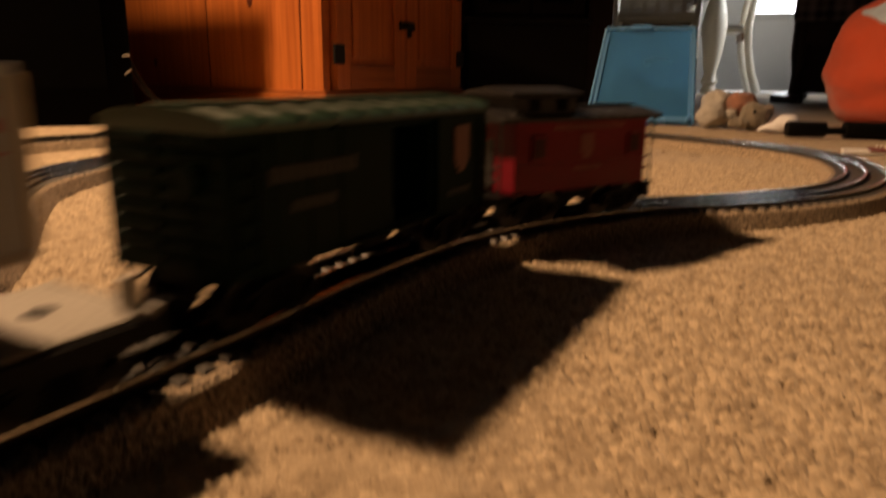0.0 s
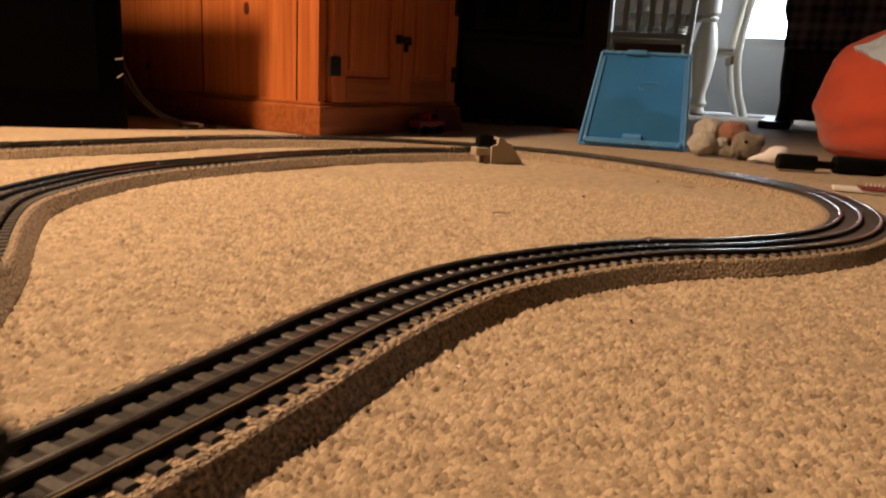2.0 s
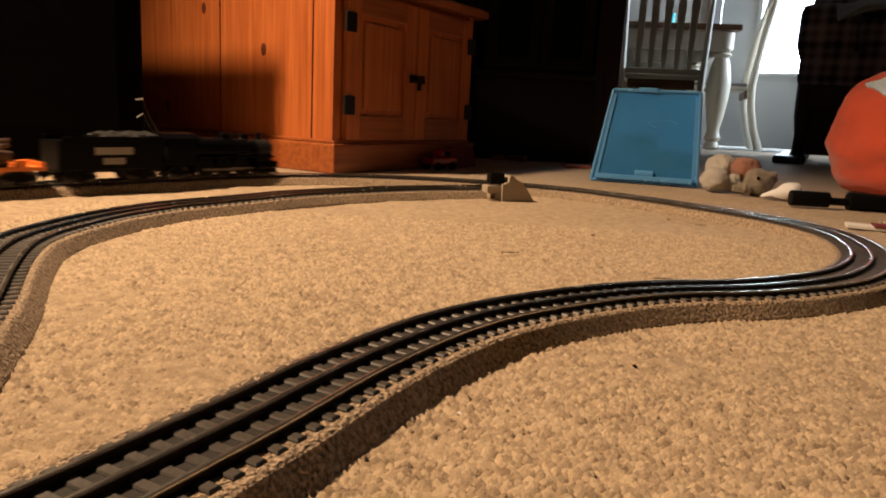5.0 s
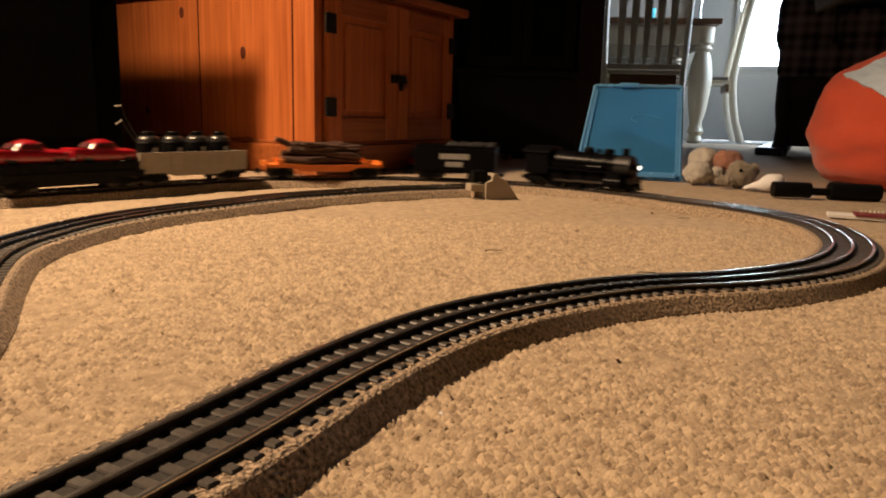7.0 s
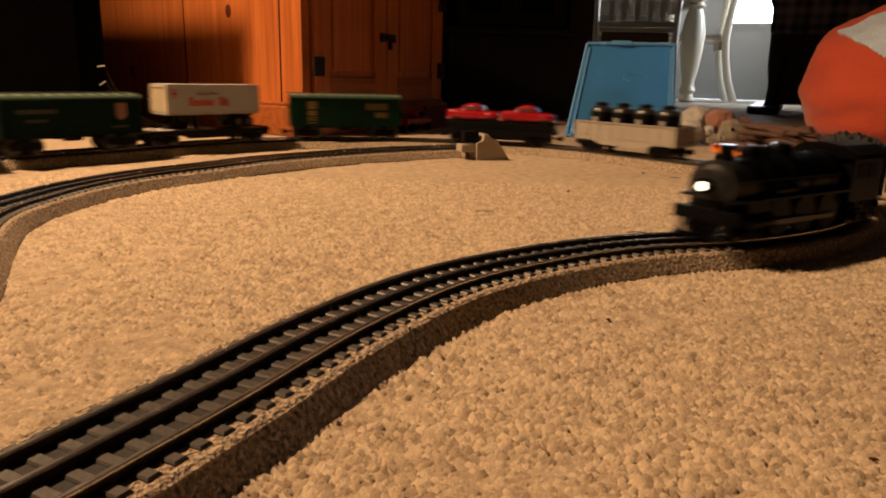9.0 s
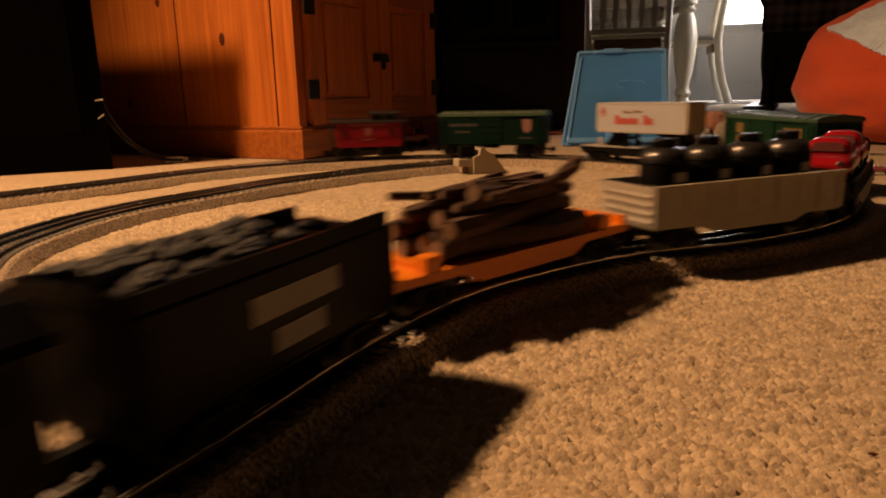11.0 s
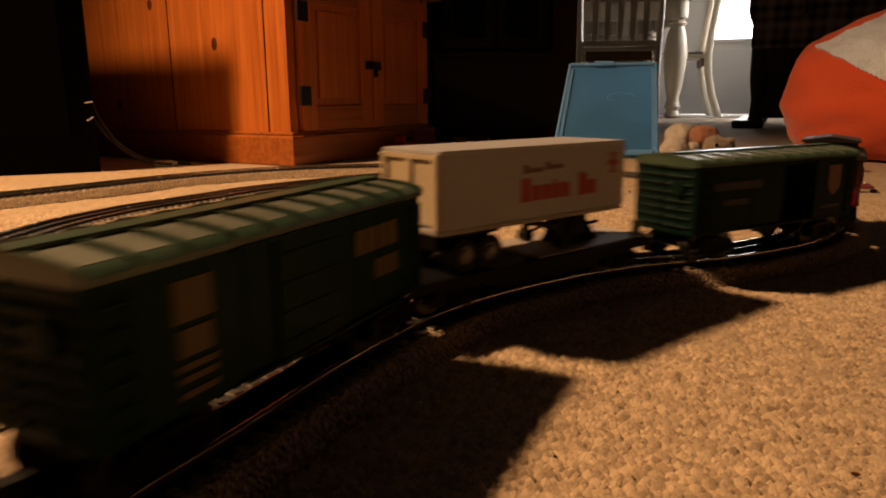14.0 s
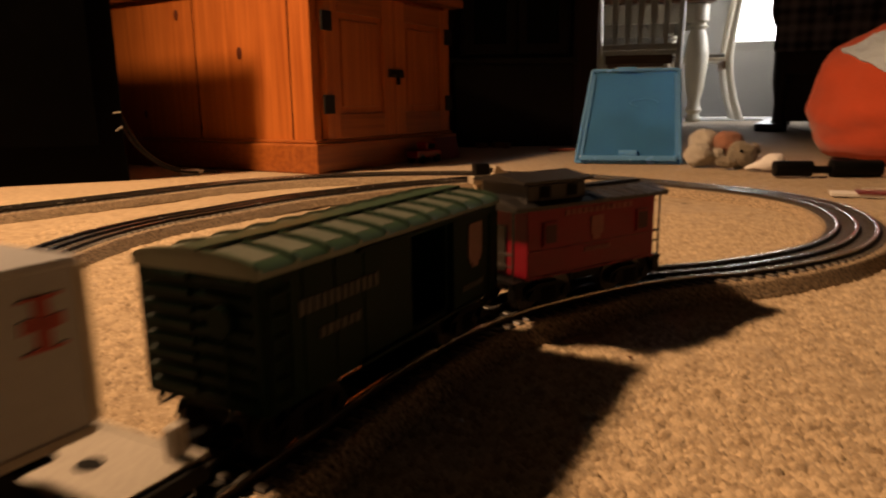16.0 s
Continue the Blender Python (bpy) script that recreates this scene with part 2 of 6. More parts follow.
M = dict(
    carpet=carpet_material(),
    ballast=mat("grey_brown_ballast", (0.15, 0.112, 0.073), 0.9, vary=0.95, scale=460, fine=480, bump=1.0, dist=0.004, alt=(0.36, 0.275, 0.185)),
    tie=mat("brown_grey_plastic_tie", (0.044, 0.037, 0.030), 0.5, vary=0.35, random_piece=0.4),
    # brown taken almost to black: shade between the rails put into the colour
    tie_bed=mat("shade_dark_track_bed", (0.010, 0.0078, 0.006), 0.8, vary=0.4, scale=200, bump=0.4, dist=0.001),
    rail=mat("dull_steel_rail", (0.60, 0.57, 0.53), 0.25, 0.95, vary=0.2, scale=60, bump=0.05),
    rail_web=mat("blackened_rail_web", (0.055, 0.041, 0.029), 0.5, 0.2, vary=0.3, bump=0.05, spec=0.25),
    black=mat("black_plastic", (0.004, 0.004, 0.004), 0.45, vary=0.3, bump=0.08, spec=0.10),
    black_metal=mat("black_painted_metal", (0.003, 0.003, 0.004), 0.32, vary=0.35, bump=0.05, spec=0.07),
    graphite=mat("graphite_smokebox", (0.015, 0.015, 0.016), 0.5, 0.3, vary=0.3),
    steel=mat("bright_steel", (0.6, 0.58, 0.55), 0.3, 0.95, vary=0.1, bump=0.03),
    wheel=mat("dark_wheel_metal", (0.05, 0.046, 0.043), 0.34, 0.8, vary=0.25, bump=0.04),
    side_rod=mat("oily_dark_steel", (0.10, 0.095, 0.09), 0.4, 0.9, vary=0.2, bump=0.03),
    lid_metal=mat("tarnished_metal_lid", (0.085, 0.082, 0.078), 0.30, 0.8, vary=0.2, bump=0.03),
    coal=mat("black_coal", (0.006, 0.006, 0.006), 0.7, vary=0.5, scale=200, bump=0.8, dist=0.002),
    white_print=mat("white_print", (0.30, 0.29, 0.27), 0.6, vary=0.15, bump=0),
    orange=mat("orange_plastic", (0.70, 0.19, 0.014), 0.4, vary=0.08, bump=0.04),
    bark=mat("brown_twig_bark", (0.028, 0.013, 0.007), 0.85, vary=0.6, scale=120, fine=600, bump=0.8, dist=0.001, alt=(0.072, 0.034, 0.020)),
    twig_end=mat("weathered_twig_end", (0.20, 0.12, 0.065), 0.85, vary=0.4, scale=200),
    gondola=mat("warm_grey_plastic", (0.33, 0.30, 0.245), 0.5, vary=0.12, bump=0.06),
    silver=mat("silver_plastic_lid", (0.62, 0.60, 0.56), 0.35, 0.5, vary=0.1),
    red_car=mat("red_gloss_plastic", (0.30, 0.006, 0.011), 0.24, vary=0.08, bump=0.02, spec=0.9),
    green=mat("dark_green_plastic", (0.0042, 0.024, 0.013), 0.45, vary=0.15, bump=0.05, spec=0.08),
    # pale metal that stands in for the grazing sheen of the green roof
    roof_panel=mat("pale_roof_sheen_metal", (0.27, 0.30, 0.25), 0.42, 0.7, vary=0.15, bump=0.05),
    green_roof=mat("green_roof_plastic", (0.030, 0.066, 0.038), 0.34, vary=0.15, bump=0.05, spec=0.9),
    deep_green=mat("deep_green_plastic", (0.003, 0.014, 0.0095), 0.45, vary=0.15, bump=0.05, spec=0.06),
    yellow_print=mat("yellow_print", (0.13, 0.085, 0.024), 0.6, vary=0.12, bump=0),
    pink_print=mat("faded_red_white_print", (0.20, 0.10, 0.085), 0.6, vary=0.2, bump=0),
    dull_print=mat("dull_grey_print", (0.035, 0.036, 0.034), 0.6, vary=0.25, bump=0),
    red_print=mat("red_print", (0.38, 0.055, 0.045), 0.6, vary=0.1, bump=0),
    trailer_end=mat("cream_plastic", (0.50, 0.42, 0.28), 0.4, vary=0.08, bump=0.03),
    trailer=mat("cream_silver_plastic", (0.365, 0.38, 0.405), 0.4, vary=0.06, bump=0.03),
    flat_grey=mat("grey_flatcar_plastic", (0.34, 0.315, 0.275), 0.5, vary=0.2, bump=0.05),
    caboose=mat("red_brown_plastic", (0.185, 0.006, 0.015), 0.38, vary=0.12, bump=0.05, spec=0.2),
    caboose_roof=mat("dark_brown_roof", (0.030, 0.028, 0.028), 0.40, 0.5, vary=0.2, spec=0.6),
    caboose_mark=mat("faded_pink_print", (0.24, 0.075, 0.065), 0.6, vary=0.2, bump=0),
    caboose_pane=mat("dark_red_shutter", (0.05, 0.005, 0.005), 0.4, vary=0.2, bump=0.03, spec=0.2),
    auto_glass=mat("grey_red_window", (0.075, 0.018, 0.018), 0.42, vary=0.2, bump=0, spec=0.25),
    dark_glass=mat("dark_window", (0.004, 0.004, 0.005), 0.35, spec=0.03, vary=0.1, bump=0),
    headlamp=mat("lit_headlamp", (0.9, 0.85, 0.7), 0.3, emit=(1.0, 0.86, 0.62), power=4.0, bump=0),
    pine=wood_material("honey_pine", (0.33, 0.084, 0.016), (0.53, 0.160, 0.034), 0.36, 2),
    pine_h=wood_material("honey_pine_plinth", (0.22, 0.056, 0.012), (0.38, 0.116, 0.025), 0.34, 0),
    knot=mat("dark_pine_knot", (0.09, 0.02, 0.008), 0.4, vary=0.4, scale=80),
    iron=mat("black_iron", (0.012, 0.011, 0.01), 0.5, 0.4, vary=0.3),
    blackwood=mat("black_stained_wood", (0.009, 0.008, 0.0075), 0.45, vary=0.3, bump=0.05, spec=0.2),
    jet=mat("jet_black_lacquer", (0.0016, 0.0015, 0.0015), 0.45, vary=0.3, bump=0.03, spec=0.03),
    darkglass=mat("smoked_glass", (0.006, 0.010, 0.007), 0.15, vary=0.2, scale=3, bump=0),
    brownwood=wood_material("dark_brown_wood", (0.008, 0.003, 0.002), (0.022, 0.009, 0.006), 0.4, 2),
    blue=mat("translucent_blue_plastic", (0.12, 0.46, 1.0), 0.22, vary=0.10, scale=14, bump=0.03, trans=0.64),
    blue_rim=mat("blue_plastic_rim", (0.16, 0.46, 0.95), 0.25, vary=0.08, bump=0.02, trans=0.35),
    blue_dark=mat("dark_blue_cloth", (0.012, 0.05, 0.10), 0.8, vary=0.2),
    orange_plush=mat("orange_plush", (0.62, 0.085, 0.030), 0.95, vary=0.16, scale=12, fine=420, bump=0.5, dist=0.002, sheen=0.25),
    white_plush=mat("white_plush", (0.60, 0.74, 1.0), 0.95, vary=0.16, scale=16, fine=200, bump=0.9, dist=0.004, sheen=0.4),
    tan_plush=mat("tan_plush", (0.23, 0.20, 0.155), 0.95, vary=0.35, scale=60, fine=500, bump=0.9, dist=0.002, sheen=0.3),
    cream_plush=mat("cream_plush", (0.47, 0.45, 0.41), 0.95, vary=0.2, scale=60, fine=500, bump=0.9, dist=0.002, sheen=0.3),
    pink_plush=mat("dusty_pink_plush", (0.32, 0.15, 0.10), 0.95, vary=0.2, scale=60, fine=500, bump=0.9, dist=0.002, sheen=0.3),
    plaid=plaid_material(),
    cream_paint=mat("cream_painted_wood", (0.60, 0.54, 0.42), 0.4, vary=0.06, scale=8, bump=0.03),
    seat_wood=wood_material("brown_seat_wood", (0.10, 0.045, 0.02), (0.22, 0.11, 0.05), 0.4, 0),
    cushion=mat("grey_cushion", (0.30, 0.28, 0.25), 0.9, vary=0.15),
    white_paint=mat("white_paint", (0.72, 0.72, 0.69), 0.45, vary=0.03, scale=4, bump=0.02),
    door_paint=mat("grey_white_door_paint", (0.37, 0.355, 0.32), 0.5, vary=0.05, scale=4, bump=0.02),
    wall=mat("dark_brown_panelling", (0.075, 0.05, 0.032), 0.85, vary=0.04, scale=3, bump=0.05),
    dining_wall=mat("pale_wall_paint", (0.66, 0.62, 0.54), 0.85, vary=0.04, scale=3, bump=0.05),
    ceiling=mat("off_white_ceiling_paint", (0.32, 0.31, 0.29), 0.9, vary=0.03, scale=3, bump=0.1),
    tilefloor=mat("pale_vinyl_floor", (0.48, 0.49, 0.50), 0.22, vary=0.08, scale=6, bump=0.02),
    strip=mat("metal_threshold", (0.6, 0.6, 0.6), 0.3, 0.9, vary=0.1),
    daylight=mat("bright_daylight", (0.9, 0.95, 1.0), 0.5, emit=(0.92, 0.97, 1.0), power=9.0, bump=0),
    grey_box=mat("grey_beige_plastic", (0.36, 0.31, 0.24), 0.5, vary=0.1, bump=0.05),
    paper=mat("white_paper", (0.75, 0.74, 0.72), 0.8, vary=0.05),
    red_cover=mat("dark_red_cover", (0.14, 0.02, 0.025), 0.5, vary=0.3),
    white_cloth=mat("white_cloth", (0.84, 0.84, 0.86), 0.95, vary=0.08, scale=40, bump=0.5),
    cable=mat("black_cable", (0.012, 0.012, 0.012), 0.5, vary=0.2),
    tan_pencil=mat("red_tan_plastic", (0.45, 0.14, 0.10), 0.5, vary=0.2),
    cyan=mat("turquoise_plastic", (0.05, 0.45, 0.50), 0.4, vary=0.05),
)


# ---- mesh helpers ----
def part(name, bm, material, parent=None, label="", bevel=0.0, smooth=False):
    """Links a bmesh as one mesh object, under parent if there is one."""
    if bevel:
        bmesh.ops.bevel(bm, geom=[e for e in bm.edges if e.is_manifold and e.calc_face_angle(0) > 0.6], offset=bevel, segments=2, affect="EDGES", profile=0.6)
    bmesh.ops.recalc_face_normals(bm, faces=bm.faces)
    me = bpy.data.meshes.new(name)
    bm.to_mesh(me)
    bm.free()
    me.materials.append(material)
    if smooth:
        for p in me.polygons:
            p.use_smooth = True
        me.set_sharp_from_angle(angle=radians(40))
    ob = new(name, me)
    ob.parent = parent
    if label:
        tagged(ob, label)
    return ob


def empty(name, m, label, category, group="", kind=""):
    ob = new(name)
    ob.empty_display_size = 0.02
    ob.matrix_basis = m
    return tagged(ob, label, category, group, kind)


def box(bm, x0, x1, y0, y1, z0, z1):
    m = Matrix.Translation(((x0 + x1) / 2, (y0 + y1) / 2, (z0 + z1) / 2)) @ Matrix.Diagonal((x1 - x0, y1 - y0, z1 - z0, 1))
    return bmesh.ops.create_cube(bm, size=1, matrix=m)["verts"]


def rod(bm, a, b, r0, r1=None, seg=14):
    a, b = Vector(a), Vector(b)
    d = b - a
    m = Matrix.Translation((a + b) / 2) @ d.to_track_quat("Z", "Y").to_matrix().to_4x4()
    return bmesh.ops.create_cone(bm, cap_ends=True, segments=seg, radius1=r0, radius2=r0 if r1 is None else r1, depth=d.length, matrix=m)["verts"]


def ball(bm, at, r, scale=(1, 1, 1), seg=16, turn=None):
    m = Matrix.Translation(at) @ (turn or Matrix.Identity(4)) @ Matrix.Diagonal((r * scale[0], r * scale[1], r * scale[2], 1))
    return bmesh.ops.create_uvsphere(bm, u_segments=seg, v_segments=max(8, seg // 2), radius=1, matrix=m)["verts"]


def lathe(bm, profile, at=(0, 0, 0), seg=20):
    """Turned solid about a vertical axis from (radius, height) pairs."""
    rings = []
    for r, z in profile:
        rings.append([bm.verts.new((at[0] + r * math.cos(2 * math.pi * k / seg), at[1] + r * math.sin(2 * math.pi * k / seg), at[2] + z)) for k in range(seg)])
    for a, b in zip(rings, rings[1:]):
        for k in range(seg):
            bm.faces.new((a[k], a[(k + 1) % seg], b[(k + 1) % seg], b[k]))
    bm.faces.new(rings[0][::-1])
    bm.faces.new(rings[-1])


def prism(bm, outline, y0, y1):
    """Extrudes an (x, z) outline from y0 to y1."""
    a = [bm.verts.new((x, y0, z)) for x, z in outline]
    b = [bm.verts.new((x, y1, z)) for x, z in outline]
    n = len(a)
    bm.faces.new(a)
    bm.faces.new(b[::-1])
    for k in range(n):
        bm.faces.new((a[k], b[k], b[(k + 1) % n], a[(k + 1) % n]))


def B(*boxes):
    bm = bmesh.new()
    for b in boxes:
        box(bm, *b)
    return bm


def tube(name, points, radius, material, parent=None):
    cu = bpy.data.curves.new(name, "CURVE")
    cu.dimensions, cu.bevel_depth, cu.bevel_resolution = "3D", radius, 3
    sp = cu.splines.new("NURBS")
    sp.points.add(len(points) - 1)
    for p, c in zip(sp.points, points):
        p.co = (*c, 1)
    sp.use_endpoint_u, sp.order_u = True, 4
    ob = new(name, cu)
    cu.materials.append(material)
    ob.parent = parent
    return ob


# ---- the line of the toy railway ----
RAIL_TOP = 0.0153
TOY = 1.095
MAIN = [(-.103, .156), (-.088, .185), (-.068, .224), (-.039, .285), (.011, .361), (.082, .419), (.144, .452), (.209, .471), (.300, .525), (.367, .606), (.404, .691), (.418, .775), (.395, .865), (.338, .950), (.274, 1.030), (.203, 1.095), (.115, 1.137), (.020, 1.158), (-.075, 1.160), (-.163, 1.146), (-.250, 1.108), (-.325, 1.050), (-.385, .975), (-.435, .900), (-.510, .800)]
MAIN += [(-.610, .660), (-.720, .500), (-.800, .310), (-.810, .110), (-.750, -.080), (-.620, -.210), (-.460, -.240), (-.320, -.170), (-.220, -.050), (-.150, .070)]
SIDING = [(.105, 1.120), (.020, 1.052), (-.068, .998), (-.141, .930), (-.203, .866), (-.249, .787), (-.290, .720), (-.306, .683), (-.318, .644), (-.325, .604), (-.327, .562), (-.327, .520), (-.316, .470), (-.285, .401), (-.255, .343), (-.236, .300), (-.205, .222), (-.184, .150)]


def smooth_path(pts, closed, n=24, passes=60):
    p = np.array(pts, float) * TOY
    count, out = len(p), []
    for i in range(count if closed else count - 1):
        if closed:
            a, b, c, d = (p[(i + k) % count] for k in (-1, 0, 1, 2))
        else:
            a, b, c, d = p[max(i - 1, 0)], p[i], p[i + 1], p[min(i + 2, count - 1)]
        for k in range(n):
            t = k / n
            out.append(.5 * ((2 * b) + (-a + c) * t + (2 * a - 5 * b + 4 * c - d) * t * t + (-a + 3 * b - 3 * c + d) * t ** 3))
    q = np.array(out)
    if not closed:
        q = np.vstack([q, p[-1]])
    for _ in range(passes):
        if closed:
            q = .5 * q + .25 * (np.roll(q, 1, 0) + np.roll(q, -1, 0))
        else:
            q[1:-1] = .5 * q[1:-1] + .25 * (q[:-2] + q[2:])
    if closed:
        q = np.vstack([q, q[:1]])
    s = np.r_[0, np.cumsum(np.linalg.norm(np.diff(q, axis=0), axis=1))]
    return q, s


LOOP, LOOP_S = smooth_path(MAIN, True)
SIDE, SIDE_S = smooth_path(SIDING, False)


def on_line(q, s, at):
    at = at % s[-1] if q is LOOP else at
    return np.array([np.interp(at, s, q[:, 0]), np.interp(at, s, q[:, 1])])


def along(q, s, at):
    """Place and unit direction at that distance along a line."""
    a, b = on_line(q, s, at - 0.006), on_line(q, s, at + 0.006)
    d = b - a
    return on_line(q, s, at), d / np.linalg.norm(d)


# ---- the room ----
def wall(name, x0, x1, y0, y1, z0, z1, material):
    ob = part(name, B((x0, x1, y0, y1, z0, z1)), material)
    return tagged(ob, "plain painted wall", "wall", kind="structure")


def build_carpet():
    n = 300
    xs, ys = np.linspace(-0.55, 0.85, n), np.linspace(0.02, 1.42, n)
    rng = np.random.default_rng(5)
    h = np.zeros((n, n))
    for cells, amp in ((300, 0.0004), (150, 0.0004), (60, 0.0004), (20, 0.0006)):
        g = rng.normal(size=(cells + 1, cells + 1))
        u = np.linspace(0, cells - 1e-6, n)
        i, f = u.astype(int), u % 1
        rows = g[i] * (1 - f)[:, None] + g[np.minimum(i + 1, cells)] * f[:, None]
        h += amp * (rows[:, i] * (1 - f) + rows[:, np.minimum(i + 1, cells)] * f)
    fade = np.minimum(1, np.minimum(np.arange(n), n - 1 - np.arange(n)) / 12)
    h = (h - 0.0012) * fade[:, None] * fade[None, :]
    bm = bmesh.new()
    X0, X1, Y0, Y1 = -3.2, 3.4, -2.6, 4.62
    me = bpy.data.meshes.new("floor")
    vs = [(x, y, float(h[j, i])) for j, y in enumerate(ys) for i, x in enumerate(xs)]
    fs = [(j * n + i, j * n + i + 1, (j + 1) * n + i + 1, (j + 1) * n + i) for j in range(n - 1) for i in range(n - 1)]
    k = len(vs)
    vs += [(X0, Y0, 0), (X1, Y0, 0), (X1, Y1, 0), (X0, Y1, 0)]
    c = [0, n - 1, n * n - 1, n * (n - 1)]
    bottom = list(range(n))
    right = [j * n + n - 1 for j in range(n)]
    top = [n * (n - 1) + i for i in range(n)]
    left = [j * n for j in range(n)]
    fs += [(k, k + 1, *bottom[::-1]), (k + 1, k + 2, *right[::-1]), (k + 2, k + 3, *top), (k + 3, k, *left)]
    me.from_pydata(vs, [], fs)
    me.materials.append(M["carpet"])
    bm.free()
    ob = new("floor", me)
    return tagged(ob, "beige looped pile carpet, slightly worn", "carpet", kind="structure")


def build_pile():
    """Short cut tufts of the carpet, each a small leaning point."""
    rng = np.random.default_rng(21)
    step = .0025
    gx, gy = np.meshgrid(np.arange(-.46, .72, step), np.arange(.12, .86, step))
    gx, gy = gx.ravel(), gy.ravel()
    n = len(gx)
    gx = gx + rng.uniform(-.0013, .0013, n)
    gy = gy + rng.uniform(-.0013, .0013, n)
    swell = .0004 * np.sin(gx * 161 + 2 * np.sin(gy * 143)) * np.sin(gy * 157 + 1.5 * np.sin(gx * 137))
    top = .0003 + swell + rng.normal(0, .00045, n)
    wide = rng.uniform(.0026, .0040, n)
    turn = rng.uniform(0, 2 * np.pi, n)
    lx, ly = rng.normal(0, .0006, n), rng.normal(0, .0006, n)
    verts = np.zeros((n, 6, 3))
    for k in range(5):
        a = turn + k * 2 * np.pi / 5
        verts[:, k, 0] = gx + wide * np.cos(a)
        verts[:, k, 1] = gy + wide * np.sin(a)
        verts[:, k, 2] = top - .0030
    verts[:, 5] = np.stack([gx + lx, gy + ly, top], axis=1)
    tri = [(k, (k + 1) % 5, 5) for k in range(5)]
    faces = (np.arange(n)[:, None, None] * 6 + np.array(tri)[None]).reshape(-1, 3)
    me = bpy.data.meshes.new("carpet_pile")
    me.vertices.add(n * 6)
    me.vertices.foreach_set("co", verts.astype(np.float32).ravel())
    me.loops.add(faces.size)
    me.loops.foreach_set("vertex_index", faces.astype(np.int32).ravel())
    me.polygons.add(len(faces))
    me.polygons.foreach_set("loop_start", np.arange(0, faces.size, 3, dtype=np.int32))
    me.polygons.foreach_set("use_smooth", np.ones(len(faces), dtype=bool))
    me.update(calc_edges=True)
    me.materials.append(M["carpet"])
    tagged(new("carpet_pile", me), "short beige tufts of the worn carpet", "carpet pile", kind="stuff")


def build_room():
    build_carpet()
    build_pile()
    tagged(part("floor_dining", B((0.4, 3.4, 4.62, 6.4, -0.05, 0.002)), M["tilefloor"]), "pale smooth vinyl floor", "floor", kind="structure")
    tagged(part("trim_threshold", B((0.9, 3.4, 4.60, 4.64, 0.0, 0.007)), M["strip"]), "thin bright metal threshold strip", "trim", kind="structure")
    wall("wall_west", -3.32, -3.2, -2.6, 2.6, 0, 2.4, M["wall"])
    wall("wall_south", -3.32, 3.52, -2.72, -2.6, 0, 2.4, M["wall"])
    wall("wall_east", 3.4, 3.52, -2.6, 6.4, 0, 2.4, M["wall"])
    wall("wall_north", -3.32, 0.49, 2.6, 2.72, 0, 2.4, M["wall"])
    wall("wall_partition", 0.37, 0.49, 2.72, 6.5, 0, 2.4, M["wall"])
    wall("wall_dining", 0.49, 3.52, 6.4, 6.5, 0, 2.4, M["dining_wall"])
    tagged(part("ceiling", B((-3.32, 3.52, -2.72, 6.5, 2.4, 2.5)), M["ceiling"]), "off-white painted ceiling", "ceiling", kind="structure")


build_room()


# ---- toy track ----
def ribbon(q, s, a, b, section, step=0.012, closed_section=True):
    """Sweeps a (side, height) section along the line from a to b."""
    bm = bmesh.new()
    n = max(2, int((b - a) / step))
    rings = []
    for k in range(n + 1):
        p, d = along(q, s, a + (b - a) * k / n)
        nx, ny = d[1], -d[0]
        rings.append([bm.verts.new((p[0] + nx * u, p[1] + ny * u, z)) for u, z in section])
    m = len(section)
    for r0, r1 in zip(rings, rings[1:]):
        for k in range(m if closed_section else m - 1):
            bm.faces.new((r0[k], r0[(k + 1) % m], r1[(k + 1) % m], r1[k]))
    bm.faces.new(rings[0])
    bm.faces.new(rings[-1][::-1])
    return bm


BED = [(-.0405, -.004), (-.0388, .0006), (-.0318, .0096), (-.0300, .0106), (.0300, .0106), (.0318, .0096), (.0388, .0006), (.0405, -.004)]


def rail_section(u):
    return [(u - .0026, .0088), (u + .0026, .0088), (u + .0026, .0098), (u + .0008, .0104), (u + .0008, .0130), (u + .0016, .0136), (u + .0016, RAIL_TOP - .0010), (u - .0016, RAIL_TOP - .0010), (u - .0016, .0136), (u - .0008, .0130), (u - .0008, .0104), (u - .0026, .0098)]


def head_section(u):
    return [(u - .0013, RAIL_TOP - .0010), (u + .0013, RAIL_TOP - .0010), (u + .0012, RAIL_TOP - .0003), (u + .0007, RAIL_TOP), (u - .0007, RAIL_TOP), (u - .0012, RAIL_TOP - .0003)]


tie_mesh = None


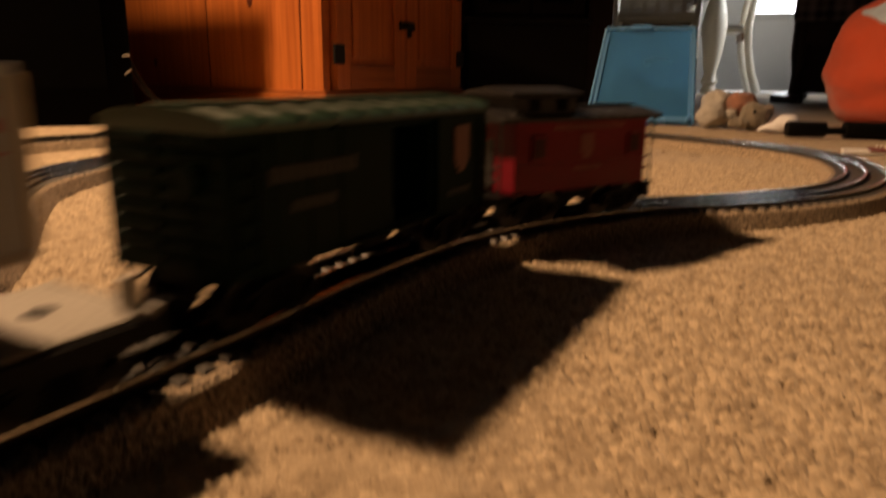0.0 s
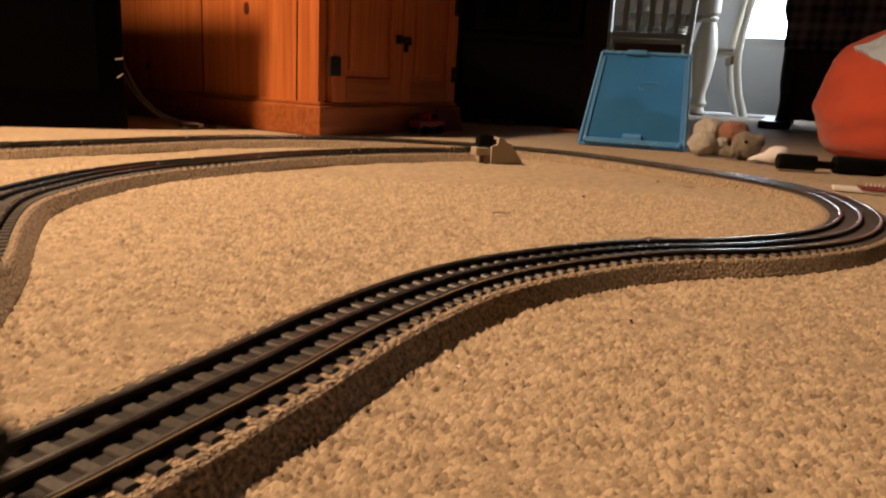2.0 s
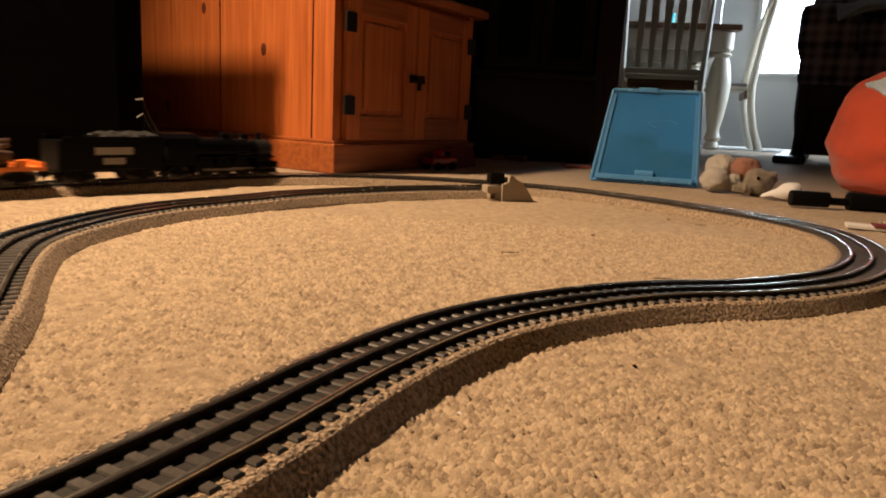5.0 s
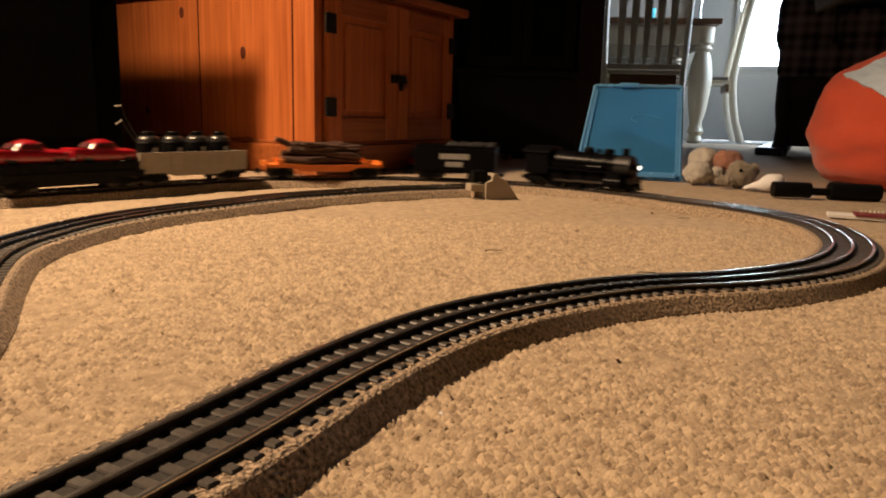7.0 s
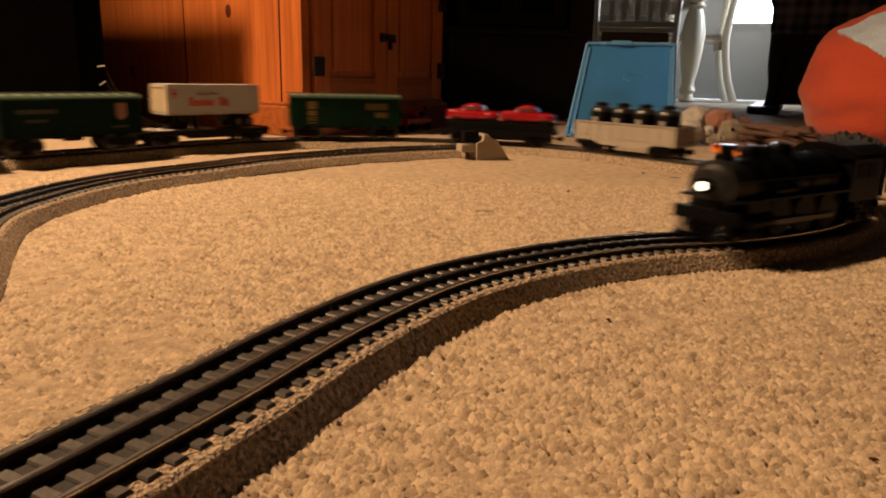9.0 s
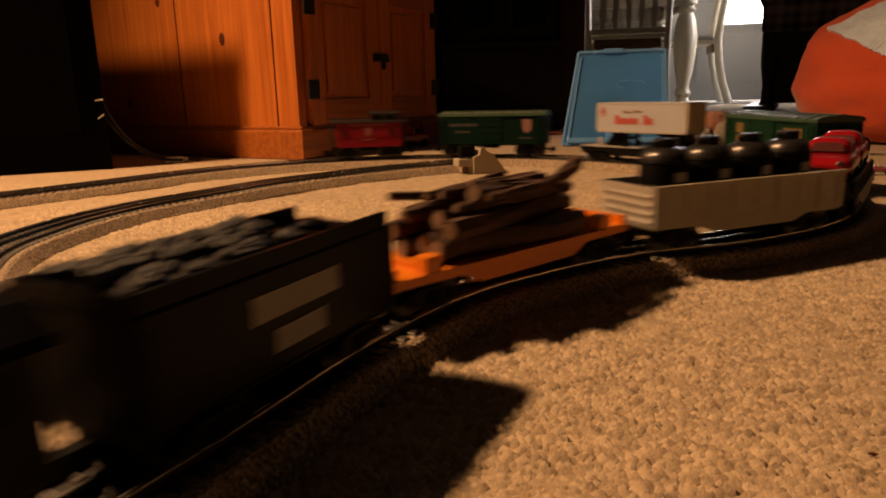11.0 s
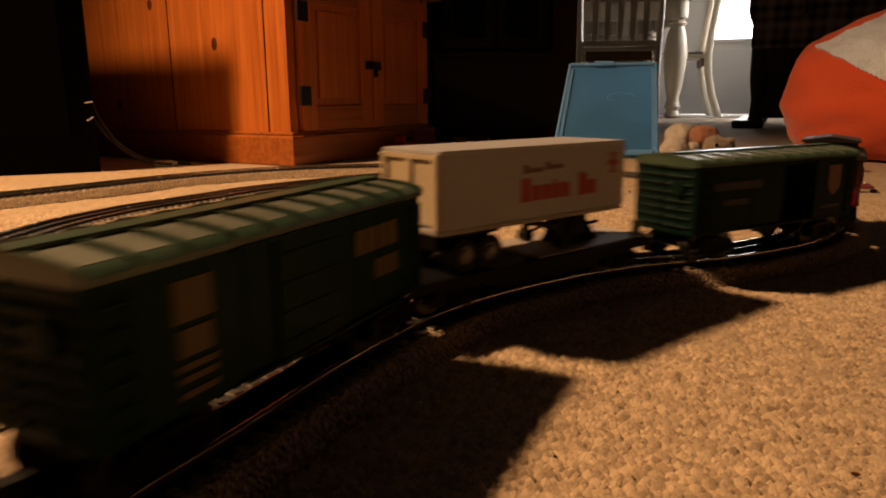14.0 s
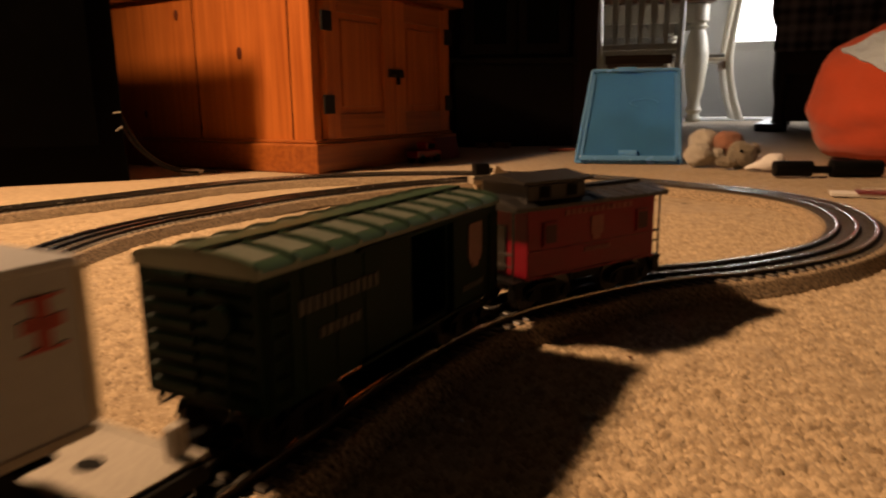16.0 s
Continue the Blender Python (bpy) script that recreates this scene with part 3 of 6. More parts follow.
def build_track(q, s, a, b, label):
    global tie_mesh
    thing = empty("toy_track", Matrix.Identity(4), label, "toy track", "track round the carpet")
    part("roadbed", ribbon(q, s, a, b, BED), M["ballast"], thing)
    # dark strip imitating the shade between rails and ties
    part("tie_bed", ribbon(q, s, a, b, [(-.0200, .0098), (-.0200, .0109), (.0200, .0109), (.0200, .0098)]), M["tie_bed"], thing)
    for u in (-.0174, 0, .0174):
        r = part("rail", ribbon(q, s, a, b, rail_section(u), 0.008), M["rail_web"], thing)
        part("rail_head", ribbon(q, s, a, b, head_section(u), 0.008), M["rail"], r, "worn bright rail head", smooth=True)
    if tie_mesh is None:
        bm = B((-.0027, .0027, -.0265, .0265, .0090, .0118))
        bmesh.ops.bevel(bm, geom=[e for e in bm.edges if all(v.co.z > .0115 for v in e.verts)], offset=.0007, segments=1, affect="EDGES")
        tie_mesh = bpy.data.meshes.new("tie")
        bm.to_mesh(tie_mesh)
        bm.free()
        tie_mesh.materials.append(M["tie"])
    n = int((b - a) / .0101)
    for k in range(n):
        p, d = along(q, s, a + (k + .5) * (b - a) / n)
        ob = new("tie", tie_mesh)
        ob.matrix_basis = pose(p[0], p[1], 0, 0, 0, math.degrees(math.atan2(d[1], d[0])))
        ob.parent = thing


JOINTS = [-0.33, 0.18, 0.51, 0.88, 1.23, 1.56, 1.95, 2.42, 2.92, 3.48, float(LOOP_S[-1]) - 0.33]
for a, b in zip(JOINTS, JOINTS[1:]):
    build_track(LOOP, LOOP_S, a + .0004, b - .0004, "three-rail toy track on moulded grey ballast roadbed")
for a, b in ((0.035, 0.46), (0.46, 0.88), (0.88, SIDE_S[-1] - .012)):
    build_track(SIDE, SIDE_S, a + .0004, b - .0004, "three-rail toy siding track curving over the carpet")


# ---- the train: x ahead, z up from the rail top ----
def axle_group(thing, x, bm_name="truck", wheel_r=.0090, base=.027, top=.0195):
    """A two-axle truck; its bolster reaches up to the car's floor."""
    tr = new(bm_name)
    tr.empty_display_size = .01
    tr.parent = thing
    tr.location = (x, 0, 0)
    k = wheel_r / .0072
    h = base / 2
    for y in (-.0205, .0205):
        bm = bmesh.new()
        prism(bm, [(-h - .006, .0066 * k), (-h - .002, .0042 * k), (-h + .004, .0046 * k), (-.0065, .0030 * k), (.0065, .0030 * k), (h - .004, .0046 * k), (h + .002, .0042 * k), (h + .006, .0066 * k), (h + .004, .0100 * k), (.0075, .0124 * k), (-.0075, .0124 * k), (-h - .004, .0100 * k)], y - .0018, y + .0018)
        for e in (-1, 1):
            rod(bm, (e * h, y, wheel_r), (e * h, y + math.copysign(.0035, y), wheel_r), .0030, seg=10)
        sf = part("side_frame", bm, M["black"], tr)
        bm = bmesh.new()
        for u in (-.0035, 0, .0035):
            for i in range(4):
                z = (.0045 + i * .0016) * k
                rod(bm, (u, y + math.copysign(.0022, y), z), (u, y + math.copysign(.0022, y), z + .0009), .0014, seg=8)
        part("spring", bm, M["black"], sf)
    part("bolster", B((-.005, .005, -.019, .019, .0085, top)), M["black"], tr)
    for e in (-1, 1):
        bm = bmesh.new()
        rod(bm, (e * h, -.0150, wheel_r), (e * h, .0150, wheel_r), .0014, seg=8)
        part("axle", bm, M["side_rod"], tr)
        for y in (-.0160, .0160):
            bm = bmesh.new()
            i = math.copysign(.0018, y)
            rod(bm, (e * h, y - .0018, wheel_r), (e * h, y + .0018, wheel_r), wheel_r, seg=22)
            rod(bm, (e * h, y - i, wheel_r), (e * h, y - i * 1.6, wheel_r), wheel_r + .0012, seg=22)
            rod(bm, (e * h, y + i, wheel_r), (e * h, y + i * 1.3, wheel_r), wheel_r * .42, seg=14)
            part("wheel", bm, M["wheel"], tr, smooth=True)
    return tr


def coupler(thing, x, way):
    bm = B((min(x, x + way * .008), max(x, x + way * .008), -.0022, .0022, .0085, .0115), (*sorted((x + way * .007, x + way * .0125)), -.0048, -.0016, .0068, .0132), (*sorted((x + way * .010, x + way * .0130)), -.0048, .0030, .0072, .0128))
    rod(bm, (x + way * .009, .0028, .0062), (x + way * .009, .0028, .0138), .0030, seg=10)
    rod(bm, (x + way * .006, 0, .0088), (x + way * .006, 0, .0030), .0012, seg=8)
    part("coupler", bm, M["black"], thing)


def bars(thing, name, rows, y, material, x_thick=.0005):
    """Printed bars on a side wall, each a piece of its own."""
    out = 1 if y > 0 else -1
    for x0, x1, z0, z1 in rows:
        part(name, B((x0, x1, *sorted((y, y + out * x_thick)), z0, z1)), material, thing)


def letters(x0, x1, z0, z1, n, gap=.25):
    w = (x1 - x0) / n
    return [(x0 + k * w, x0 + (k + 1 - gap) * w, z0, z1) for k in range(n)]


def crosswise(bm):
    bmesh.ops.rotate(bm, verts=bm.verts, cent=(0, 0, 0), matrix=Matrix.Rotation(radians(90), 3, "Z"))
    return bm


def boxcar(name, label, length, body, roof, prints, open_door=False):
    th = empty(name, Matrix.Identity(4), label, "toy boxcar")
    L, W, z0, z1 = length / 2 - .008, .0255, .0192, .0640
    if open_door:
        # the doorway is a real opening; the far side is closed
        for nm, shape in (("body", (-.002, L, -W, W, z0, z1)), ("body", (-L, -.036, -W, W, z0, z1)), ("sill_plate", (-.036, -.002, -W, W - .002, z0, z0 + .003)), ("lintel", (-.036, -.002, -W, W - .002, z1 - .004, z1)), ("far_wall", (-.036, -.002, -W, -W + .002, z0 + .003, z1 - .004))):
            part(nm, B(shape), body, th)
    else:
        part("body", B((-L, L, -W, W, z0, z1)), body, th, bevel=.0012)
    part("underframe", B((-L + .004, L - .004, -.010, .010, z0 - .0030, z0), (-.012, .010, -.018, -.010, z0 - .0060, z0 - .0004), (-.010, .008, .010, .018, z0 - .0060, z0 - .0004)), M["black"], th)
    arch = [(W * math.cos(radians(a)) * 1.045, z1 + .0008 + .0042 * math.sin(radians(a))) for a in range(0, 181, 20)]
    bm = bmesh.new()
    prism(bm, [(-W - .0012, z1 - .001), (W + .0012, z1 - .001)] + arch, -L - .001, L + .001)
    rf = part("roof", crosswise(bm), roof, th, smooth=True)
    n = 10
    for k in range(n + 1):
        x = -L + k * 2 * L / n
        bm = bmesh.new()
        prism(bm, [(u * 1.006, z + .0013) for u, z in arch] + [(u, z - .0006) for u, z in arch[::-1]], x - .0010, x + .0010)
        part("roof_rib", crosswise(bm), roof, rf)
    # pale panels between the ribs imitate light glancing off the roof
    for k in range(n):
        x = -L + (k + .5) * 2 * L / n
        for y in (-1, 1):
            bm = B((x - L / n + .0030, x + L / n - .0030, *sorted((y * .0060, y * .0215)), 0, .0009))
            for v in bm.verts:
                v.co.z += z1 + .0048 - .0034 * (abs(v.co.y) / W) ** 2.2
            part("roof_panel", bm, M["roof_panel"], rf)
    part("roof_walk", B((-L - .002, L + .002, -.0042, .0042, z1 + .0060, z1 + .0070)), roof, rf)
    for e in (-1, 1):
        for half in (-1, 1):
            bm = bmesh.new()
            for k in range(8):
                z = z0 + .005 + k * .0054
                rod(bm, (e * L, half * .0015, z), (e * L, half * (W - .003), z), .0017, .0010, seg=8)
            part("end_ribs", bm, body, th)
        bm = bmesh.new()
        rod(bm, (e * (L + .001), .012, z0 + .030), (e * (L + .003), .012, z0 + .030), .0048, seg=14)
        rod(bm, (e * (L + .001), .012, z0 - .002), (e * (L + .001), .012, z0 + .030), .0005, seg=6)
        part("brake_wheel", bm, body, th)
        coupler(th, e * L, e)
        axle_group(th, e * (L - .026), top=z0)
        for y in (-1, 1):
            bm = bmesh.new()
            for k in range(6):
                z = z0 + .004 + k * .0068
                rod(bm, (e * (L - .003), y * (W + .0016), z), (e * (L - .012), y * (W + .0016), z), .0005, seg=6)
            for x in (.003, .012):
                rod(bm, (e * (L - x), y * (W + .0016), z0 + .001), (e * (L - x), y * (W + .0016), z0 + .041), .0006, seg=6)
            part("ladder", bm, body, th)
            part("stirrup", B((*sorted((e * (L - .011), e * (L - .0102))), *sorted((y * (W - .001), y * W)), z0 - .0052, z0), (*sorted((e * (L - .003), e * (L - .0038))), *sorted((y * (W - .001), y * W)), z0 - .0052, z0), (*sorted((e * (L - .003), e * (L - .011))), *sorted((y * (W - .001), y * W)), z0 - .0060, z0 - .0052)), M["black"], th)
            bm = bmesh.new()
            for x in (.36, .56, .76):
                box(bm, *sorted((e * (L * x), e * (L * x + .0007))), *sorted((y * W, y * (W + .0004))), z0 + .001, z1 - .002)
            part("panel_seam", bm, body, th)
    for y in (-1, 1):
        if not (open_door and y > 0):
            dr = part("door", B((-.020, .017, *sorted((y * W, y * (W + .0016))), z0 + .002, z1 - .002)), body, th)
            bm = bmesh.new()
            for k in range(4):
                z = z0 + .007 + k * .0100
                box(bm, -.018, .015, *sorted((y * (W + .0014), y * (W + .0022))), z, z + .0008)
            part("door_ribs", bm, body, dr)
        else:
            part("door", B((-.069, -.036, y * W, y * (W + .0016), z0 + .002, z1 - .002)), body, th, "door slid open along its rails")
        for z in (z1 - .0022, z0 + .0004):
            part("door_rail", B((*sorted((y * .036, y * -.069)), *sorted((y * W, y * (W + .0022))), z, z + .0013)), body, th)
        for nm, rows, material in prints:
            lift = .0018 if open_door and y > 0 and nm in ("shield", "data_lines") else .0001
            bars(th, nm, [(y * -x1 if y > 0 else x0, y * -x0 if y > 0 else x1, a, b) for x0, x1, a, b in rows], y * (W + lift), material)
    return th


def flat_frame(th, length, material, z0=.0125, z1=.0185, half=.0245):
    L = length / 2 - .008
    part("deck", B((-L, L, -half, half, z1 - .003, z1)), material, th)
    for y in (-1, 1):
        bm = bmesh.new()
        prism(bm, [(-L, z1), (L, z1), (L, z0 + .001), (L * .55, z0 + .001), (L * .40, z0 - .005), (-L * .40, z0 - .005), (-L * .55, z0 + .001), (-L, z0 + .001)], y * half - .0012, y * half + .0012)
        part("side_sill", bm, material, th)
    for e in (-1, 1):
        coupler(th, e * L, e)
        axle_group(th, e * (L - .026), wheel_r=.0074, base=.025, top=.0155)
    return L


def locomotive():
    th = empty("steam_locomotive", Matrix.Identity(4), "black plastic toy steam locomotive with a lit headlamp", "toy locomotive")
    # front of the pilot is x = 0.0975
    bm = bmesh.new()
    rod(bm, (-.045, 0, .037), (.062, 0, .035), .0185, .0172, 28)
    part("boiler", bm, M["black_metal"], th, smooth=True)
    for x in (-.03, -.005, .02, .045):
        bm = bmesh.new()
        rod(bm, (x - .001, 0, .0365), (x + .001, 0, .0365), .0190, seg=28)
        part("boiler_band", bm, M["black_metal"], th, smooth=True)
    bm = bmesh.new()
    rod(bm, (.060, 0, .035), (.084, 0, .035), .0178, .0178, 28)
    rod(bm, (.084, 0, .035), (.087, 0, .035), .0150, .0120, 28)
    part("smokebox", bm, M["graphite"], th, smooth=True)
    bm = bmesh.new()
    rod(bm, (.086, 0, .036), (.0935, 0, .036), .0052, .0056, 16)
    hl = part("headlamp", bm, M["black_metal"], th, smooth=True)
    bm = bmesh.new()
    rod(bm, (.0935, 0, .036), (.0942, 0, .036), .0030, seg=16)
    part("lens", bm, M["headlamp"], hl)
    bm = bmesh.new()
    lathe(bm, [(.0060, 0), (.0052, .003), (.0050, .010), (.0062, .0115), (.0058, .012)], (.072, 0, .0505))
    part("chimney", bm, M["black_metal"], th, smooth=True)
    for x, r, h in ((.045, .0075, .010), (.012, .0085, .011)):
        bm = bmesh.new()
        lathe(bm, [(r * 1.25, 0), (r, .002), (r, h * .6), (r * .8, h * .9), (r * .3, h)], (x, 0, .0515))
        part("dome", bm, M["black_metal"], th, smooth=True)
    bm = B((.028, .030, -.004, .004, .053, .060))
    lathe(bm, [(.0042, 0), (.0032, .004), (.0012, .006)], (.029, 0, .0545), 12)
    part("bell", bm, M["black_metal"], th)
    cabm = B((-.086, -.045, -.0235, .0235, .018, .052))
    part("cab", cabm, M["black_metal"], th, bevel=.0012)
    bm = bmesh.new()
    prism(bm, [(-.0262, .0505), (.0262, .0505), (.0255, .0535), (.015, .0595), (0, .0615), (-.015, .0595), (-.0255, .0535)], -.090, -.042)
    bmesh.ops.rotate(bm, verts=bm.verts, cent=(0, 0, 0), matrix=Matrix.Rotation(radians(90), 3, "Z"))
    for v in bm.verts:
        v.co.x, v.co.y = v.co.x if v.co.x < 0 else -v.co.x, v.co.y
    part("cab_roof", bm, M["black_metal"], th)
    for y in (-1, 1):
        for x in (-.078, -.063):
            part("cab_window", B((x, x + .011, *sorted((y * .0233, y * .0239)), .036, .047)), M["dark_glass"], th)
        part("running_board", B((-.045, .084, *sorted((y * .012, y * .0242)), .0268, .0285)), M["black_metal"], th)
        bm = bmesh.new()
        rod(bm, (.050, y * .0200, .013), (.076, y * .0200, .013), .0078, seg=16)
        box(bm, .052, .074, *sorted((y * .012, y * .0235)), .015, .0265)
        part("cylinder", bm, M["black_metal"], th, smooth=True)
        for x in (-.030, .000, .030):
            bm = bmesh.new()
            rod(bm, (x, y * .0145, .0135), (x, y * .0182, .0135), .0135, seg=28)
            w = part("driving_wheel", bm, M["black_metal"], th, smooth=True)
            bm = bmesh.new()
            bmesh.ops.create_cone(bm, segments=28, radius1=.0137, radius2=.0137, depth=.0014, matrix=Matrix.Translation((x, y * .0182, .0135)) @ Matrix.Rotation(radians(90), 4, "X"))
            part("tyre", bm, M["side_rod"], w, smooth=True)
        part("side_rod", B((-.034, .034, *sorted((y * .0192, y * .0206)), .0085, .0118)), M["side_rod"], th)
        part("main_rod", B((-.002, .056, *sorted((y * .0208, y * .0220)), .0100, .0126)), M["side_rod"], th)
        bm = bmesh.new()
        rod(bm, (-.04, y * .0195, .040), (.080, y * .0190, .040), .0006, seg=6)
        part("handrail", bm, M["black_metal"], th)
        bm = bmesh.new()
        rod(bm, (.02, y * .019, .033), (.045, y * .019, .033), .0042, seg=12)
        part("air_tank", bm, M["black_metal"], th, smooth=True)
    part("frame", B((-.088, .088, -.0095, .0095, .009, .027)), M["black_metal"], th)
    part("pilot_beam", B((.084, .0895, -.0245, .0245, .012, .021)), M["black_metal"], th, bevel=.0008)
    bm = bmesh.new()
    for k in range(9):
        y = (k - 4) * .0052
        rod(bm, (.088, y, .0125), (.0975 - abs(y) * .28, y * .85, .0032), .0011, seg=6)
    box(bm, .090, .0945, -.019, .019, .0020, .0040)
    part("pilot", bm, M["black_metal"], th)
    axle_group(th, .068, wheel_r=.0062, base=.013, top=.0145)
    axle_group(th, -.068, wheel_r=.0066, base=.014, top=.0145)
    coupler(th, -.088, -1)
    return th


def tender():
    th = empty("tender", Matrix.Identity(4), "black toy tender heaped with coal, pale lettering on its sides", "toy tender")
    L = .067
    part("body", B((-L, L, -.0245, .0245, .0150, .0500)), M["black_metal"], th, bevel=.0012)
    part("rim", B((-L + .004, L, -.0240, -.0215, .050, .0555), (-L + .004, L, .0215, .0240, .050, .0555), (L - .003, L, -.0215, .0215, .050, .0555), (-.018, -.015, -.0215, .0215, .050, .0555)), M["black_metal"], th)
    bm = bmesh.new()
    rng = random.Random(4)
    for _ in range(120):
        x, y = rng.uniform(-.012, .062), rng.uniform(-.019, .019)
        bmesh.ops.create_icosphere(bm, subdivisions=1, radius=rng.uniform(.0028, .0048), matrix=Matrix.Translation((x, y, .051 + .006 * (1 - (y / .02) ** 2) + rng.uniform(-.001, .002))))
    tagged(part("coal", bm, M["coal"], th), kind="stuff")
    bm = bmesh.new()
    lathe(bm, [(.007, 0), (.007, .003), (.0045, .0045)], (-.045, 0, .050))
    part("water_hatch", bm, M["black_metal"], th)
    part("underframe", B((-L + .003, L - .003, -.020, .020, .0115, .0150)), M["black"], th)
    for y in (-1, 1):
        bars(th, "lettering", letters(-.024, .024, .0335, .0425, 12, .12), y * .0246, M["white_print"])
        bars(th, "number_bar", letters(-.014, .014, .0215, .0295, 4, .15), y * .0246, M["white_print"])
        bm = bmesh.new()
        rod(bm, (L - .002, y * .0262, .018), (L - .002, y * .0262, .046), .0006, seg=6)
        part("handrail", bm, M["black_metal"], th)
    for x in (-.040, .040):
        axle_group(th, x, wheel_r=.0068, base=.025, top=.0118)
    coupler(th, -L, -1)
    coupler(th, L, 1)
    return th


def log_car():
    th = empty("log_car", Matrix.Identity(4), "orange toy flatcar with stakes at its ends", "toy flatcar")
    L = flat_frame(th, .204, M["orange"], .0150, .0205)
    for e in (-1, 1):
        for y in (-1, 1):
            part("stake_block", B((*sorted((e * (L - .030), e * (L - .020))), *sorted((y * .016, y * .0255)), .0205, .0285)), M["orange"], th, bevel=.001)
        part("bulkhead", B((*sorted((e * (L - .004), e * L)), -.0235, .0235, .0205, .0255)), M["orange"], th)
        part("cross_block", B((*sorted((e * (L - .028), e * (L - .022))), -.016, .016, .0205, .0235)), M["orange"], th)
    rng = random.Random(11)
    lay = [(-.006, -.017, .0245, 3, 2, .060, .0056), (.004, -.006, .0245, -4, 1, .055, .0058), (-.004, .005, .0245, 2, -2, .062, .0055), (.002, .017, .0250, -2, 1, .056, .0058), (.006, -.012, .0350, -7, 3, .054, .0055), (-.008, .001, .0350, 5, -3, .058, .0052), (.004, .012, .0350, 8, 2, .050, .0055), (.008, -.004, .0445, -12, 7, .046, .0048), (-.012, .006, .0450, 13, -8, .044, .0050), (-.050, .002, .0485, 10, 22, .025, .0046)]
    lay += [(rng.uniform(-.02, .02), rng.uniform(-.016, .016), rng.uniform(.040, .050), rng.uniform(-16, 16), rng.uniform(-7, 7), rng.uniform(.030, .052), rng.uniform(.0022, .0034)) for k in range(10)]
    for i, (x, y, z, yaw, tilt, half, r) in enumerate(lay):
        bm = bmesh.new()
        n = 12
        rings = []
        for k in range(n + 1):
            u = -half + 2 * half * k / n
            dy, dz = .0018 * math.sin(u * 60 + i), .0014 * math.sin(u * 45 + 2 * i)
            ring = []
            for a in range(12):
                rr = r * (1 + .10 * math.sin(3 * a + i + k * .8) + rng.uniform(-.05, .05))
                ring.append(bm.verts.new((u, dy + rr * math.cos(a * math.pi / 6), dz + rr * math.sin(a * math.pi / 6))))
            rings.append(ring)
        for a, b in zip(rings, rings[1:]):
            for k in range(12):
                bm.faces.new((a[k], a[(k + 1) % 12], b[(k + 1) % 12], b[k]))
        bm.faces.new(rings[0])
        bm.faces.new(rings[-1])
        lg = part("log", bm, M["bark"], th, "brown twig laid as a log", smooth=True)
        lg.matrix_basis = pose(x, y, z + .0025, 0, tilt, yaw)
        for e in (-1, 1):
            bm = bmesh.new()
            rod(bm, (e * (half + .0003), .0018 * math.sin(e * half * 60 + i), .0014 * math.sin(e * half * 45 + 2 * i)), (e * (half + .0008), .0018 * math.sin(e * half * 60 + i), .0014 * math.sin(e * half * 45 + 2 * i)), r * .8, seg=12)
            part("cut_end", bm, M["twig_end"], lg)
    return th


